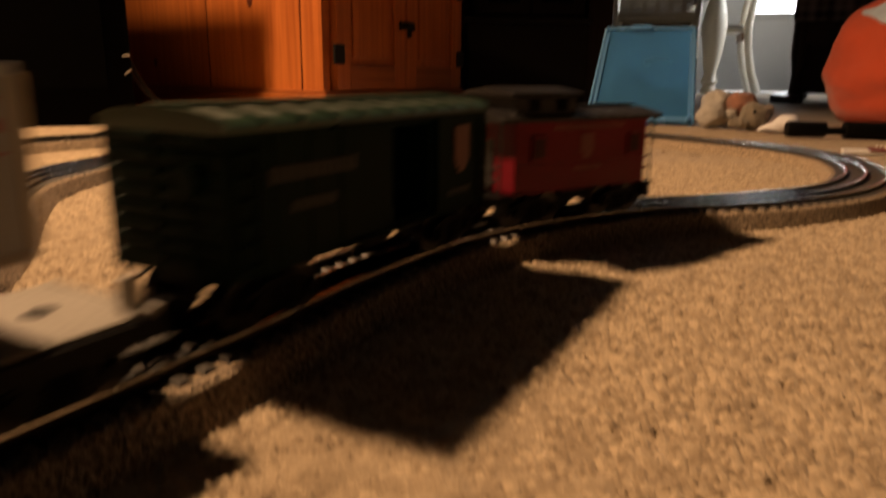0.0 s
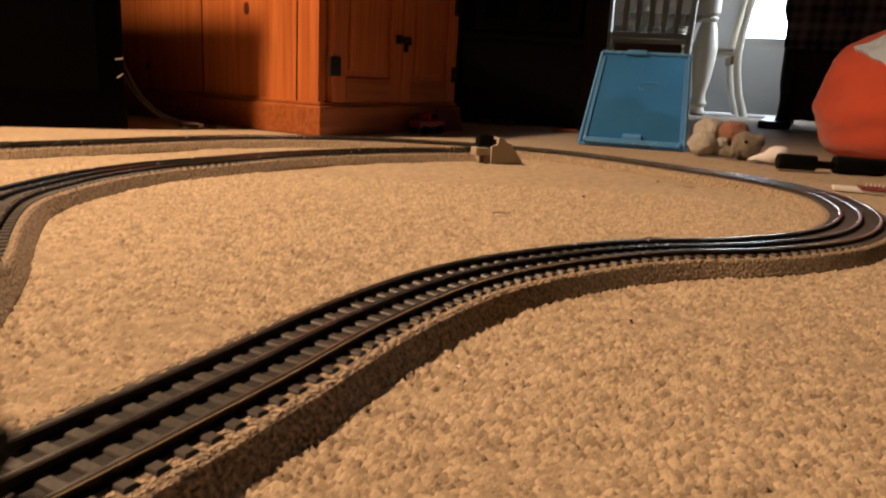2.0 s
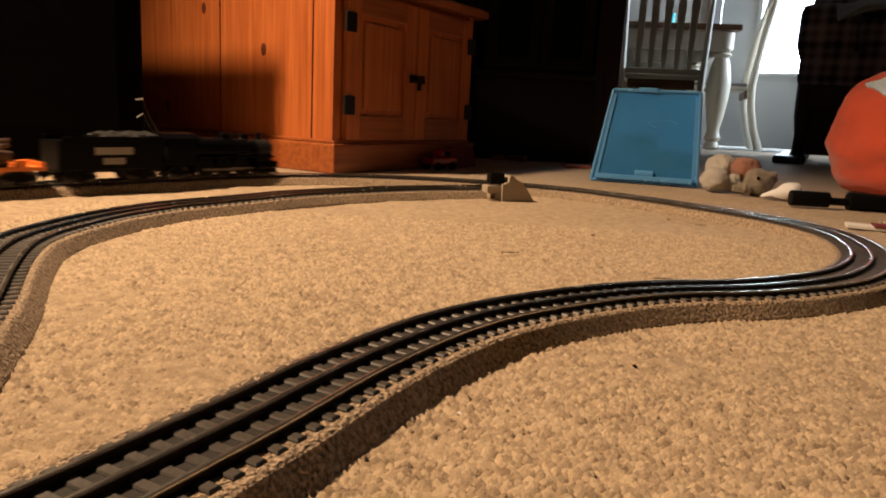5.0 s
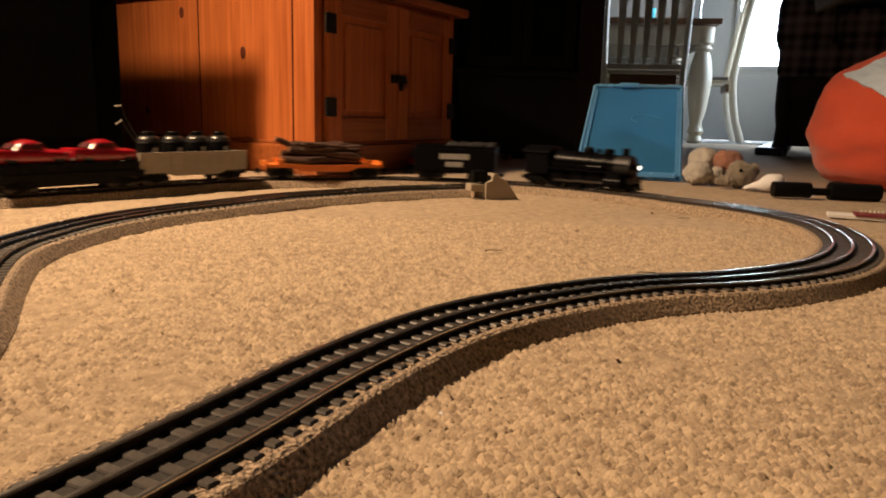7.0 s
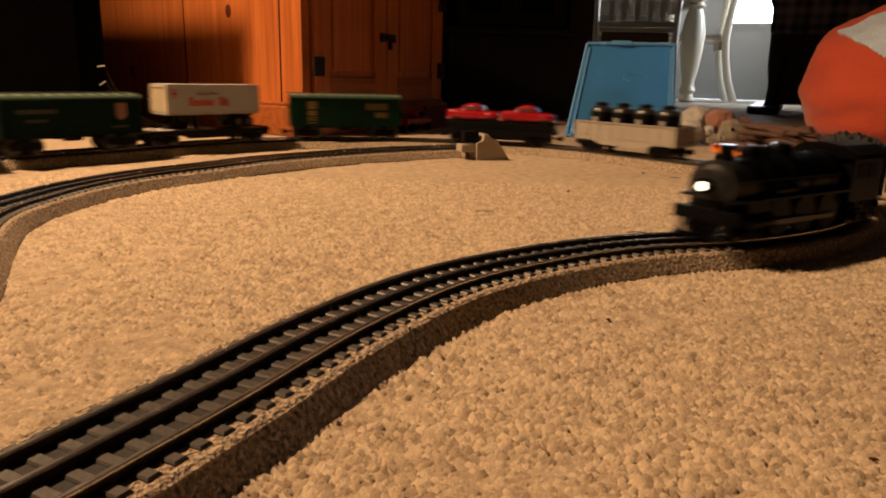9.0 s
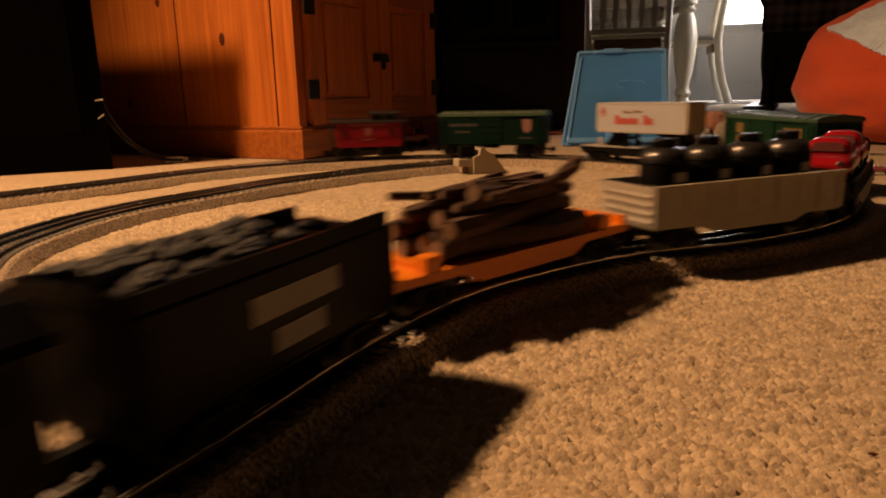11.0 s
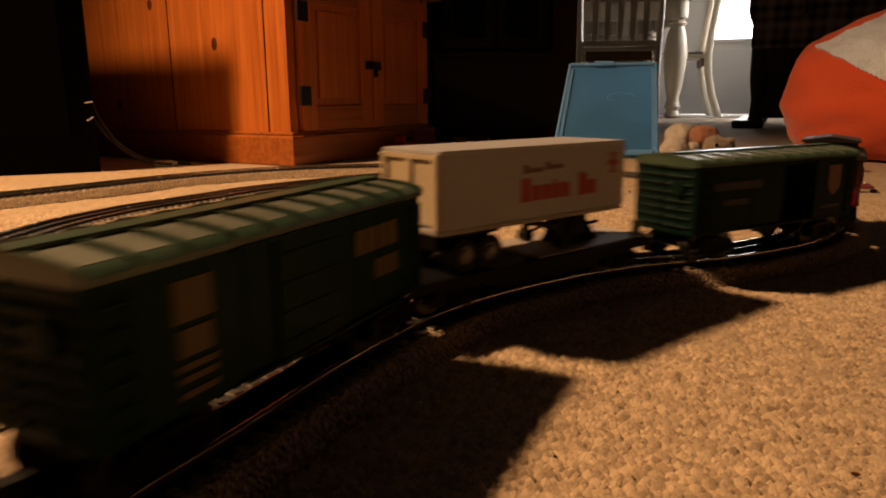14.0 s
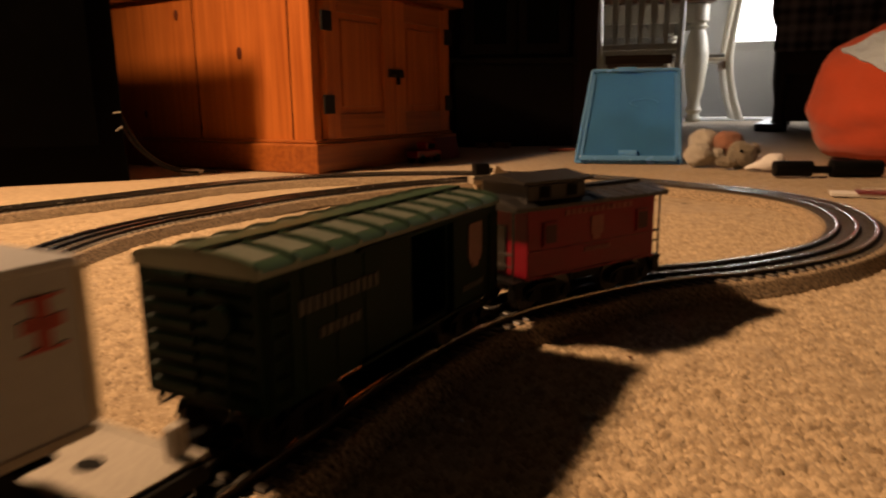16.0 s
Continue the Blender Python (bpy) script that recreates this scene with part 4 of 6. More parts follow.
def gondola():
    th = empty("gondola", Matrix.Identity(4), "warm grey toy gondola with ribbed ends", "toy gondola")
    L, W = .184 / 2 - .008, .0255
    for y in (-1, 1):
        bm = bmesh.new()
        prism(bm, [(-L, .0422), (L, .0422), (L, .0165), (L * .62, .0165), (L * .42, .0105), (-L * .42, .0105), (-L * .62, .0165), (-L, .0165)], y * W - .0010, y * W + .0010)
        part("side", bm, M["gondola"], th)
        bm = bmesh.new()
        for k in range(9):
            x = -L + .006 + k * (2 * L - .012) / 8
            box(bm, x - .0008, x + .0008, *sorted((y * (W + .0008), y * (W + .0018))), .0175, .0412)
        part("side_ribs", bm, M["gondola"], th)
        part("top_rail", B((-L - .0006, L + .0006, *sorted((y * (W - .0014), y * (W + .0022))), .0412, .0430)), M["gondola"], th)
        bars(th, "number_bar", letters(-L * .82, -L * .62, .0240, .0280, 4), y * (W + .0011), M["flat_grey"])
        bars(th, "lettering", letters(-L * .12, L * .72, .0200, .0245, 9), y * (W + .0011), M["flat_grey"])
    for e in (-1, 1):
        part("end", B((*sorted((e * (L - .002), e * L)), -W + .001, W - .001, .0165, .0422)), M["gondola"], th)
        bm = bmesh.new()
        for k in range(4):
            rod(bm, (e * L, -W + .002, .0195 + k * .0055), (e * L, W - .002, .0195 + k * .0055), .0012, seg=8)
        part("end_ribs", bm, M["gondola"], th)
        coupler(th, e * L, e)
        axle_group(th, e * (L - .026), wheel_r=.0074, base=.025, top=.0152)
    part("floor_plate", B((-L + .002, L - .002, -W + .001, W - .001, .0150, .0175)), M["gondola"], th)
    for k in range(4):
        x = -.056 + k * .037
        bm = bmesh.new()
        lathe(bm, [(.0145, 0), (.0160, .002), (.0160, .0370), (.0152, .0392)], (x, 0, .0175), 28)
        cn = part("canister", bm, M["black"], th, "black cylindrical canister with a pale rounded lid", smooth=True)
        bm = bmesh.new()
        lathe(bm, [(.0156, 0), (.0150, .0030), (.0132, .0058), (.0100, .0076), (.0064, .0084)], (x, 0, .0563), 28)
        part("lid", bm, M["lid_metal"], cn, smooth=True)
        bm = bmesh.new()
        lathe(bm, [(.0078, 0), (.0078, .0052), (.0070, .0064), (.0030, .0066)], (x, 0, .0636), 18)
        rod(bm, (x - .0105, 0, .0668), (x + .0105, 0, .0668), .0014, seg=8)
        part("cap", bm, M["black"], cn)
        bm = bmesh.new()
        for z in (.024, .040, .0545):
            lathe(bm, [(.0160, 0), (.0166, .0006), (.0160, .0012)], (x, 0, z), 28)
        part("hoop", bm, M["black"], cn)
        for y in (-1, 1):
            part("emblem", B((x - .0035, x + .0035, *sorted((y * .0158, y * .0166)), .0430, .0490)), M["flat_grey"], cn)
    return th


def loft(bm, sections):
    """Joins rings of equal length into a closed skin."""
    rings = [[bm.verts.new(c) for c in ring] for ring in sections]
    n = len(rings[0])
    for a, b in zip(rings, rings[1:]):
        for k in range(n):
            bm.faces.new((a[k], a[(k + 1) % n], b[(k + 1) % n], b[k]))
    bm.faces.new(rings[0])
    bm.faces.new(rings[-1])


def toy_auto(th, x0):
    """A rounded two-door saloon with a domed cabin, long bonnet and tail fins, facing ahead."""
    z0 = .0310
    # along, half width, side height, crown height
    hull = [(-.0430, .0150, .0150, .0120), (-.0415, .0172, .0188, .0150), (-.036, .0184, .0190, .0162), (-.028, .0190, .0184, .0168), (-.018, .0192, .0176, .0172), (-.006, .0192, .0170, .0172), (.006, .0192, .0170, .0174), (.014, .0190, .0168, .0178), (.024, .0186, .0164, .0180), (.033, .0180, .0158, .0172), (.039, .0168, .0140, .0152), (.0425, .0140, .0105, .0115)]
    bm = bmesh.new()
    sections = []
    for u, hw, side, crown in hull:
        half = [(hw * .90, .0030), (hw * 1.00, .0062), (hw * 1.02, side * .62), (hw * .97, side * .92), (hw * .88, side), (hw * .70, side * .35 + crown * .65), (hw * .35, crown)]
        sections.append([(x0 + u, a, z0 + b) for a, b in half] + [(x0 + u, -a, z0 + b) for a, b in half[::-1]])
    loft(bm, sections)
    bmesh.ops.subdivide_edges(bm, edges=bm.edges[:], cuts=1, smooth=.5, use_grid_fill=True)
    au = part("toy_automobile", bm, M["red_car"], th, "glossy red rounded toy automobile", smooth=True)
    # along, half width at the sill, roof half width, height
    dome = [(-.0235, .0150, .0100, .0170), (-.0195, .0158, .0118, .0215), (-.0150, .0162, .0128, .0258), (-.0090, .0165, .0134, .0286), (-.0020, .0166, .0136, .0298), (.0045, .0165, .0134, .0290), (.0090, .0162, .0128, .0262), (.0130, .0158, .0118, .0216), (.0165, .0150, .0100, .0172)]
    bm = bmesh.new()
    sections = []
    for u, sill, rw, h in dome:
        t = (h - .0165)
        half = [(sill, .0160), (sill * .99, .0165 + t * .30), (rw * 1.06, .0165 + t * .72), (rw * .84, .0165 + t * .92), (rw * .40, h)]
        sections.append([(x0 + u, a, z0 + b) for a, b in half] + [(x0 + u, -a, z0 + b) for a, b in half[::-1]])
    loft(bm, sections)
    bmesh.ops.subdivide_edges(bm, edges=bm.edges[:], cuts=1, smooth=.6, use_grid_fill=True)
    part("cabin", bm, M["red_car"], au, smooth=True)
    # windscreen and rear window lie on the slopes of the cabin
    for ua, za, ub, zb in ((.0156, .0192, .0104, .0256), (-.0222, .0190, -.0166, .0248)):
        d = math.copysign(.0012, ua)
        bm = bmesh.new()
        loft(bm, [[(x0 + ua, -.0120, z0 + za), (x0 + ua, .0120, z0 + za), (x0 + ua + d, .0118, z0 + za + .0007), (x0 + ua + d, -.0118, z0 + za + .0007)], [(x0 + ub, -.0098, z0 + zb), (x0 + ub, .0098, z0 + zb), (x0 + ub + d, .0096, z0 + zb + .0007), (x0 + ub + d, -.0096, z0 + zb + .0007)]])
        part("windscreen", bm, M["auto_glass"], au)
    for y in (-1, 1):
        for u in (-.0255, .0265):
            bm = bmesh.new()
            rod(bm, (x0 + u, y * .0150, z0 + .0052), (x0 + u, y * .0192, z0 + .0052), .0066, seg=20)
            w = part("tyre", bm, M["black"], au, smooth=True)
            bm = bmesh.new()
            rod(bm, (x0 + u, y * .0190, z0 + .0052), (x0 + u, y * .0198, z0 + .0052), .0026, .0018, seg=14)
            part("hubcap", bm, M["wheel"], w)
            bm = bmesh.new()
            ball(bm, (x0 + u, y * .0150, z0 + .0098), .0095, (1.25, .50, .70), 16)
            part("mudguard", bm, M["red_car"], au, smooth=True)
        for ua, ub in ((-.0150, -.0035), (-.0020, .0095)):
            bm = bmesh.new()
            prism(bm, [(x0 + ua, z0 + .0192), (x0 + ub, z0 + .0192), (x0 + ub - .0018 * (ub > 0), z0 + .0248), (x0 + ua + .0020 * (ua < -.01), z0 + .0248)], 0, .0010)
            for v in bm.verts:
                v.co.y = y * (v.co.y + .0163 - .30 * (v.co.z - z0 - .0190))
            part("side_window", bm, M["auto_glass"], au)
        bm = bmesh.new()
        loft(bm, [[(x0 - .043, y * .0168, z0 + .0140), (x0 - .043, y * .0182, z0 + .0140), (x0 - .043, y * .0176, z0 + .0178)], [(x0 - .014, y * .0176, z0 + .0160), (x0 - .014, y * .0190, z0 + .0160), (x0 - .014, y * .0184, z0 + .0176)]])
        part("tail_fin", bm, M["red_car"], au)
        bm = bmesh.new()
        ball(bm, (x0 + .0405, y * .0118, z0 + .0120), .0030, (.7, 1, 1), 12)
        part("headlight", bm, M["lid_metal"], au, smooth=True)
        part("bumper", B((*sorted((x0 + y * .0420, x0 + y * .0440)), -.0155, .0155, z0 + .0042, z0 + .0070)), M["silver"], au, bevel=.0008)


def auto_car():
    th = empty("auto_carrier", Matrix.Identity(4), "black toy flatcar carrying two glossy red automobiles", "toy flatcar")
    L = flat_frame(th, .190, M["black"], .0125, .0215)
    for e in (-1, 1):
        part("end_stop", B((*sorted((e * (L - .006), e * (L - .002))), -.020, .020, .0215, .0275)), M["black"], th)
    for y in (-1, 1):
        part("wheel_guide", B((-L + .004, L - .004, *sorted((y * .0130, y * .0200)), .0215, .0296)), M["black"], th)
        part("side_wall", B((-L + .004, L - .004, *sorted((y * .0214, y * .0236)), .0215, .0325)), M["black"], th, bevel=.0006)
        for k in range(12):
            x = -L + .010 + k * (2 * L - .020) / 11
            part("wall_rib", B((x - .0010, x + .0010, *sorted((y * .0236, y * .0245)), .0215, .0318)), M["black"], th)
        part("side_lattice", B((-.05, .05, *sorted((y * .0240, y * .0252)), .006, .0125)), M["black"], th)
    toy_auto(th, -.044)
    toy_auto(th, .044)
    return th


def trailer_car():
    th = empty("trailer_flatcar", Matrix.Identity(4), "black toy flatcar carrying a road trailer, its pale deck blackened forward as shade", "toy flatcar")
    L = flat_frame(th, .203, M["black"], .0125, .0185)
    # front ramp is black to imitate shade; the rear one keeps the deck's grey
    for e in (-1, 1):
        part("end_ramp", B((*sorted((e * (L - .0010), e * (L + .0012))), -.0235, .0235, .0165, .0200)), M["flat_grey" if e < 0 else "black"], th)
    part("buffer_post", B((-L + .001, -L + .006, .0155, .0195, .0196, .0290)), M["flat_grey"], th, bevel=.0008)
    # grey deck stops short; the black ahead of it imitates the trailer's shade
    part("deck_plate", B((-L + .001, .006, -.0232, .0232, .0184, .0196)), M["flat_grey"], th, "worn grey deck, ending where black imitates shade")
    bm = bmesh.new()
    rod(bm, (-.076, 0, .0190), (-.076, 0, .0200), .0036, seg=14)
    part("deck_socket", bm, M["black"], th)
    x0, x1, z0, z1, W = -.064, .077, .0405, .0810, .0235
    tr = part("road_trailer", B((x0, x1, -W, W, z0, z1)), M["trailer"], th, "pale silver road trailer with red lettering", bevel=.0010)
    part("trailer_rim", B((x0 - .0006, x1 + .0006, -W - .0006, W + .0006, z1 - .0016, z1 + .0004)), M["trailer"], tr, bevel=.0004)
    part("bottom_rail", B((x0 - .0006, x1 + .0006, -W - .0006, W + .0006, z0 - .0006, z0 + .0018)), M["flat_grey"], tr, bevel=.0004)
    for e, x in ((-1, x0), (1, x1)):
        for y in (-1, 1):
            part("rear_door", B((*sorted((x, x + e * .0008)), *sorted((y * .0030, y * (W - .0050))), z0 + .004, z1 - .004)), M["trailer_end"], tr)
            part("corner_post", B((*sorted((x, x + e * .0024)), *sorted((y * (W - .0042), y * W)), z0 + .002, z1 - .0016)), M["trailer_end"], tr, bevel=.0008)
        part("centre_post", B((*sorted((x, x + e * .0022)), -.0024, .0024, z0 + .002, z1 - .0016)), M["trailer_end"], tr, bevel=.0008)
        part("header", B((*sorted((x, x + e * .0020)), -W + .0044, W - .0044, z1 - .0040, z1 - .0017)), M["trailer_end"], tr)
    for y in (-1, 1):
        # tall initials and lower letters, all as plain bars
        rows = [(-.0340, -.0268, .0515, .0640)] + letters(-.0255, .0055, .0518, .0600, 4, .14) + [(-.0085, -.0068, .0600, .0626), (.0125, .0195, .0515, .0640)] + letters(.0205, .0285, .0518, .0600, 1, .12)
        bars(tr, "lettering", [(-b - .012 if y > 0 else a, -a - .012 if y > 0 else b, c, d) for a, b, c, d in rows], y * (W + .0001), M["red_print"])
        for tilt, (a, b) in ((0, (-.020, -.005)), (1, (-.003, .011))):
            rows = [(a, a + .0030, .0668 + tilt * .001, .0712 + tilt * .001)] + letters(a + .0034, b, .0670 + tilt * .001, .0694 + tilt * .001, 4, .22)
            bars(tr, "small_lettering", [(-q if y > 0 else p, -p if y > 0 else q, c, d) for p, q, c, d in rows], y * (W + .0001), M["pink_print"])
        rows = [(-.0595, -.0505, .0738, .0745), (-.0595, -.0505, .0625, .0632), (-.0595, -.0505, .0672, .0700), (-.0566, -.0534, .0632, .0738)]
        bars(tr, "emblem", rows, y * (W + .0001), M["red_print"])
        leg = part("landing_leg", B((-.0225, -.0190, *sorted((y * .0125, y * .0160)), .0225, .0408)), M["black"], tr)
        bm = bmesh.new()
        rod(bm, (-.0208, y * .0105, .0232), (-.0208, y * .0180, .0232), .0036, seg=14)
        part("jack_wheel", bm, M["black"], leg)
        for x in (.043, .060):
            bm = bmesh.new()
            rod(bm, (x, y * .0120, .0282), (x, y * .0225, .0282), .0086, seg=24)
            w = part("tyre", bm, M["black"], tr, smooth=True)
            bm = bmesh.new()
            lathe(bm, [(.0050, 0), (.0048, .0008), (.0034, .0006), (.0030, .0016), (.0010, .0018)], (0, 0, 0), 16)
            bmesh.ops.transform(bm, verts=bm.verts, matrix=Matrix.Translation((x, y * .0222, .0282)) @ Matrix.Rotation(radians(-90 * y), 4, "X"))
            part("hub", bm, M["lid_metal"], w, smooth=True)
    bm = B((-.0220, -.0195, -.0125, .0125, .0300, .0330))
    rod(bm, (-.0208, -.0120, .0245), (-.0208, .0120, .0385), .0011, seg=8)
    rod(bm, (-.0208, .0120, .0245), (-.0208, -.0120, .0385), .0011, seg=8)
    part("leg_brace", bm, M["black"], tr)
    part("bogie_frame", B((.033, .070, -.011, .011, .029, .0408), (.033, .070, -.019, .019, .0372, .0400)), M["black"], tr)
    bm = bmesh.new()
    prism(bm, [(-.062, .0195), (-.054, .0195), (-.052, .0240), (-.046, .0240), (-.044, .0195), (-.028, .0195), (-.040, .0345), (-.041, .0405), (-.049, .0405), (-.051, .0330)], -.0085, .0085)
    ht = part("hitch", bm, M["black"], th, bevel=.0008)
    bm = bmesh.new()
    rod(bm, (-.052, .004, .0285), (-.0635, .007, .0300), .0011, seg=8)
    part("hitch_lever", bm, M["black"], ht)
    return th


def caboose():
    th = empty("caboose", Matrix.Identity(4), "red-brown toy caboose with a dark roof and cupola", "toy caboose")
    L, B0, W, z0, z1 = .061, .052, .0245, .0185, .0575
    part("body", B((-B0, B0, -W, W, z0, z1)), M["caboose"], th, bevel=.0008)
    for e in (-1, 1):
        part("platform", B((*sorted((e * (B0 - .002), e * L)), -W + .001, W - .001, z0 - .0025, z0 - .0004)), M["black"], th)
    part("underframe", B((-B0, B0, -.010, .010, z0 - .0055, z0 - .0025), (-.012, .012, -.018, .018, z0 - .0065, z0 - .0025)), M["black"], th)
    bm = bmesh.new()
    prism(bm, [(-W - .0022, z1 - .0012), (W + .0022, z1 - .0012), (W + .0022, z1 + .0008), (.012, z1 + .0042), (0, z1 + .0048), (-.012, z1 + .0042), (-W - .0022, z1 + .0008)], -L - .001, L + .001)
    bmesh.ops.rotate(bm, verts=bm.verts, cent=(0, 0, 0), matrix=Matrix.Rotation(radians(90), 3, "Z"))
    part("roof", bm, M["caboose_roof"], th)
    cu = part("cupola", B((.004, .048, -.0195, .0195, z1, z1 + .0115)), M["caboose_roof"], th, bevel=.0006)
    bm = bmesh.new()
    prism(bm, [(-.0215, z1 + .0120), (.0215, z1 + .0120), (.0215, z1 + .0136), (0, z1 + .0168), (-.0215, z1 + .0136)], .000, .052)
    bmesh.ops.rotate(bm, verts=bm.verts, cent=(0, 0, 0), matrix=Matrix.Rotation(radians(90), 3, "Z"))
    for v in bm.verts:
        v.co.x = -v.co.x
    part("cupola_roof", bm, M["caboose_roof"], cu)
    for k in range(13):
        x = -L + k * 2 * L / 12
        if -.053 < x < 0:
            continue
        bm = bmesh.new()
        prism(bm, [(-W - .0024, z1 + .0006), (-.012, z1 + .0040), (.012, z1 + .0040), (W + .0024, z1 + .0006), (W + .0024, z1 + .0015), (.012, z1 + .0049), (-.012, z1 + .0049), (-W - .0024, z1 + .0015)], x - .0006, x + .0006)
        part("roof_seam", crosswise(bm), M["caboose_roof"], th)
    part("roof_walk", B((-L - .002, .002, -.004, .004, z1 + .0052, z1 + .0064)), M["caboose_roof"], th)
    for y in (-1, 1):
        for x in (-.040, .036):
            wd = part("window_frame", B((x - .0055, x + .0055, *sorted((y * W, y * (W + .0012))), .036, .049)), M["caboose"], th)
            part("pane", B((x - .0040, x + .0040, *sorted((y * (W + .0010), y * (W + .0015))), .0375, .0475)), M["caboose_pane"], wd)
        for x in (.011, .031):
            part("cupola_pane", B((x, x + .008, *sorted((y * .0193, y * .0199)), z1 + .004, z1 + .0105)), M["dark_glass"], cu)
        bars(th, "lettering", letters(-.030, .026, .0515, .0545, 12, .3), y * (W + .0001), M["caboose_mark"])
        bars(th, "emblem", [(-.006, .004, .0385, .0490), (-.004, .002, .0355, .0385)], y * (W + .0001), M["caboose_mark"])
        bars(th, "number_bar", letters(-.012, .010, .0290, .0315, 6, .3), y * (W + .0001), M["caboose_mark"])
        bm = B((-B0, B0, *sorted((y * W, y * (W + .0008))), z0, z0 + .0012), (-B0, B0, *sorted((y * W, y * (W + .0006))), .0335, .0340))
        part("side_trim", bm, M["caboose"], th)
    for e in (-1, 1):
        part("end_door", B((*sorted((e * B0, e * (B0 + .0008))), -.007, .007, z0 + .002, .046)), M["caboose_roof"], th)
        bm = bmesh.new()
        for y in (-.022, -.008, .008, .022):
            rod(bm, (e * (L - .001), y, z0), (e * (L - .001), y, z0 + .0145 if abs(y) < .02 else z1), .0007, seg=6)
        rod(bm, (e * (L - .001), -.022, z0 + .0145), (e * (L - .001), .022, z0 + .0145), .0007, seg=6)
        rod(bm, (e * (L - .001), -.022, z0 + .008), (e * (L - .001), .022, z0 + .008), .0005, seg=6)
        part("end_railing", bm, M["caboose_roof"], th)
        for y in (-1, 1):
            part("steps", B((*sorted((e * (B0 + .002), e * (L - .001))), *sorted((y * (W - .006), y * (W - .001))), .0085, z0 - .0006)), M["black"], th)
        coupler(th, e * L, e)
        axle_group(th, e * .034, wheel_r=.0086, base=.025, top=z0 - .002)
    return th


# ---- furniture and clutter ----
def pine_cabinet():
    """Origin at the front corner nearest the track; x along the front doors, y into the depth of the side."""
    th = empty("pine_cabinet", pose(-.259, 1.414, 0, 0, 0, 59), "honey pine cabinet with panelled doors and black iron hinges", "cabinet")
    W, D, H = .53, .62, .375
    part("carcass", B((0, W, .004, D, .056, H)), M["pine"], th, bevel=.002)
    part("plinth", B((-.014, W + .014, -.018, D, 0, .060)), M["pine_h"], th, bevel=.0045)
    part("plinth_mould", B((-.006, W + .006, -.010, D, .060, .067)), M["pine_h"], th, bevel=.003)
    part("top_board", B((-.012, W + .035, -.03, D + .01, H, H + .022)), M["pine_h"], th, bevel=.006)
    part("corner_post", B((-.003, .020, -.003, .020, .067, H)), M["pine"], th, bevel=.001)
    part("corner_post", B((W - .022, W + .003, -.003, .020, .067, H)), M["pine"], th, bevel=.001)
    for k, y in enumerate((.055, .33)):
        part("side_board_seam", B((-.0022, .0, y, y + .0012, .067, H)), M["knot"], th)
    mid = W * .5
    for x0, x1, hx in ((.024, mid - .001, .024), (mid + .001, W - .024, W - .024)):
        dr = part("door", B((x0, x1, -.010, .004, .068, H - .012)), M["pine"], th, bevel=.002)
        s = .042
        part("stile", B((x0, x0 + s, -.017, -.010, .068, H - .012)), M["pine"], dr, bevel=.002)
        part("stile", B((x1 - s, x1, -.017, -.010, .068, H - .012)), M["pine"], dr, bevel=.002)
        part("rail", B((x0 + s, x1 - s, -.017, -.010, .068, .068 + s * 1.2)), M["pine_h"], dr, bevel=.002)
        part("rail", B((x0 + s, x1 - s, -.017, -.010, H - .012 - s, H - .012)), M["pine_h"], dr, bevel=.002)
        part("panel", B((x0 + s + .014, x1 - s - .014, -.0135, -.010, .068 + s * 1.2 + .014, H - .012 - s - .014)), M["pine"], dr, bevel=.003)
        e = 1 if hx < mid else -1
        for z in (.138, .300):
            hb = B((*sorted((hx - e * .012, hx + e * .020)), -.0215, -.017, z - .019, z + .019))
            part("hinge", hb, M["iron"], dr, "black iron butterfly hinge", bevel=.001)
    bm = B((mid - .028, mid + .028, -.022, -.017, .196, .214))
    rod(bm, (mid - .012, -.034, .205), (mid - .012, -.017, .205), .006, seg=12)
    rod(bm, (mid + .014, -.030, .200), (mid + .014, -.017, .200), .005, seg=12)
    box(bm, mid + .004, mid + .010, -.026, -.017, .180, .205)
    part("latch", bm, M["iron"], th, "black iron latch", bevel=.001)
    for y, z, r in ((.196, .245, .010), (.385, .335, .009), (.52, .12, .008)):
        bm = bmesh.new()
        ball(bm, (-.0003, y, z), r, (.12, .8, 1.35), 16)
        part("knot", bm, M["knot"], th)


pine_cabinet()


def slab(footprint, z0, z1):
    bm = bmesh.new()
    a = [bm.verts.new((x, y, z0)) for x, y in footprint]
    b = [bm.verts.new((x, y, z1)) for x, y in footprint]
    bm.faces.new(a)
    bm.faces.new(b)
    for k in range(len(a)):
        bm.faces.new((a[k], a[(k + 1) % len(a)], b[(k + 1) % len(b)], b[k]))
    return bm


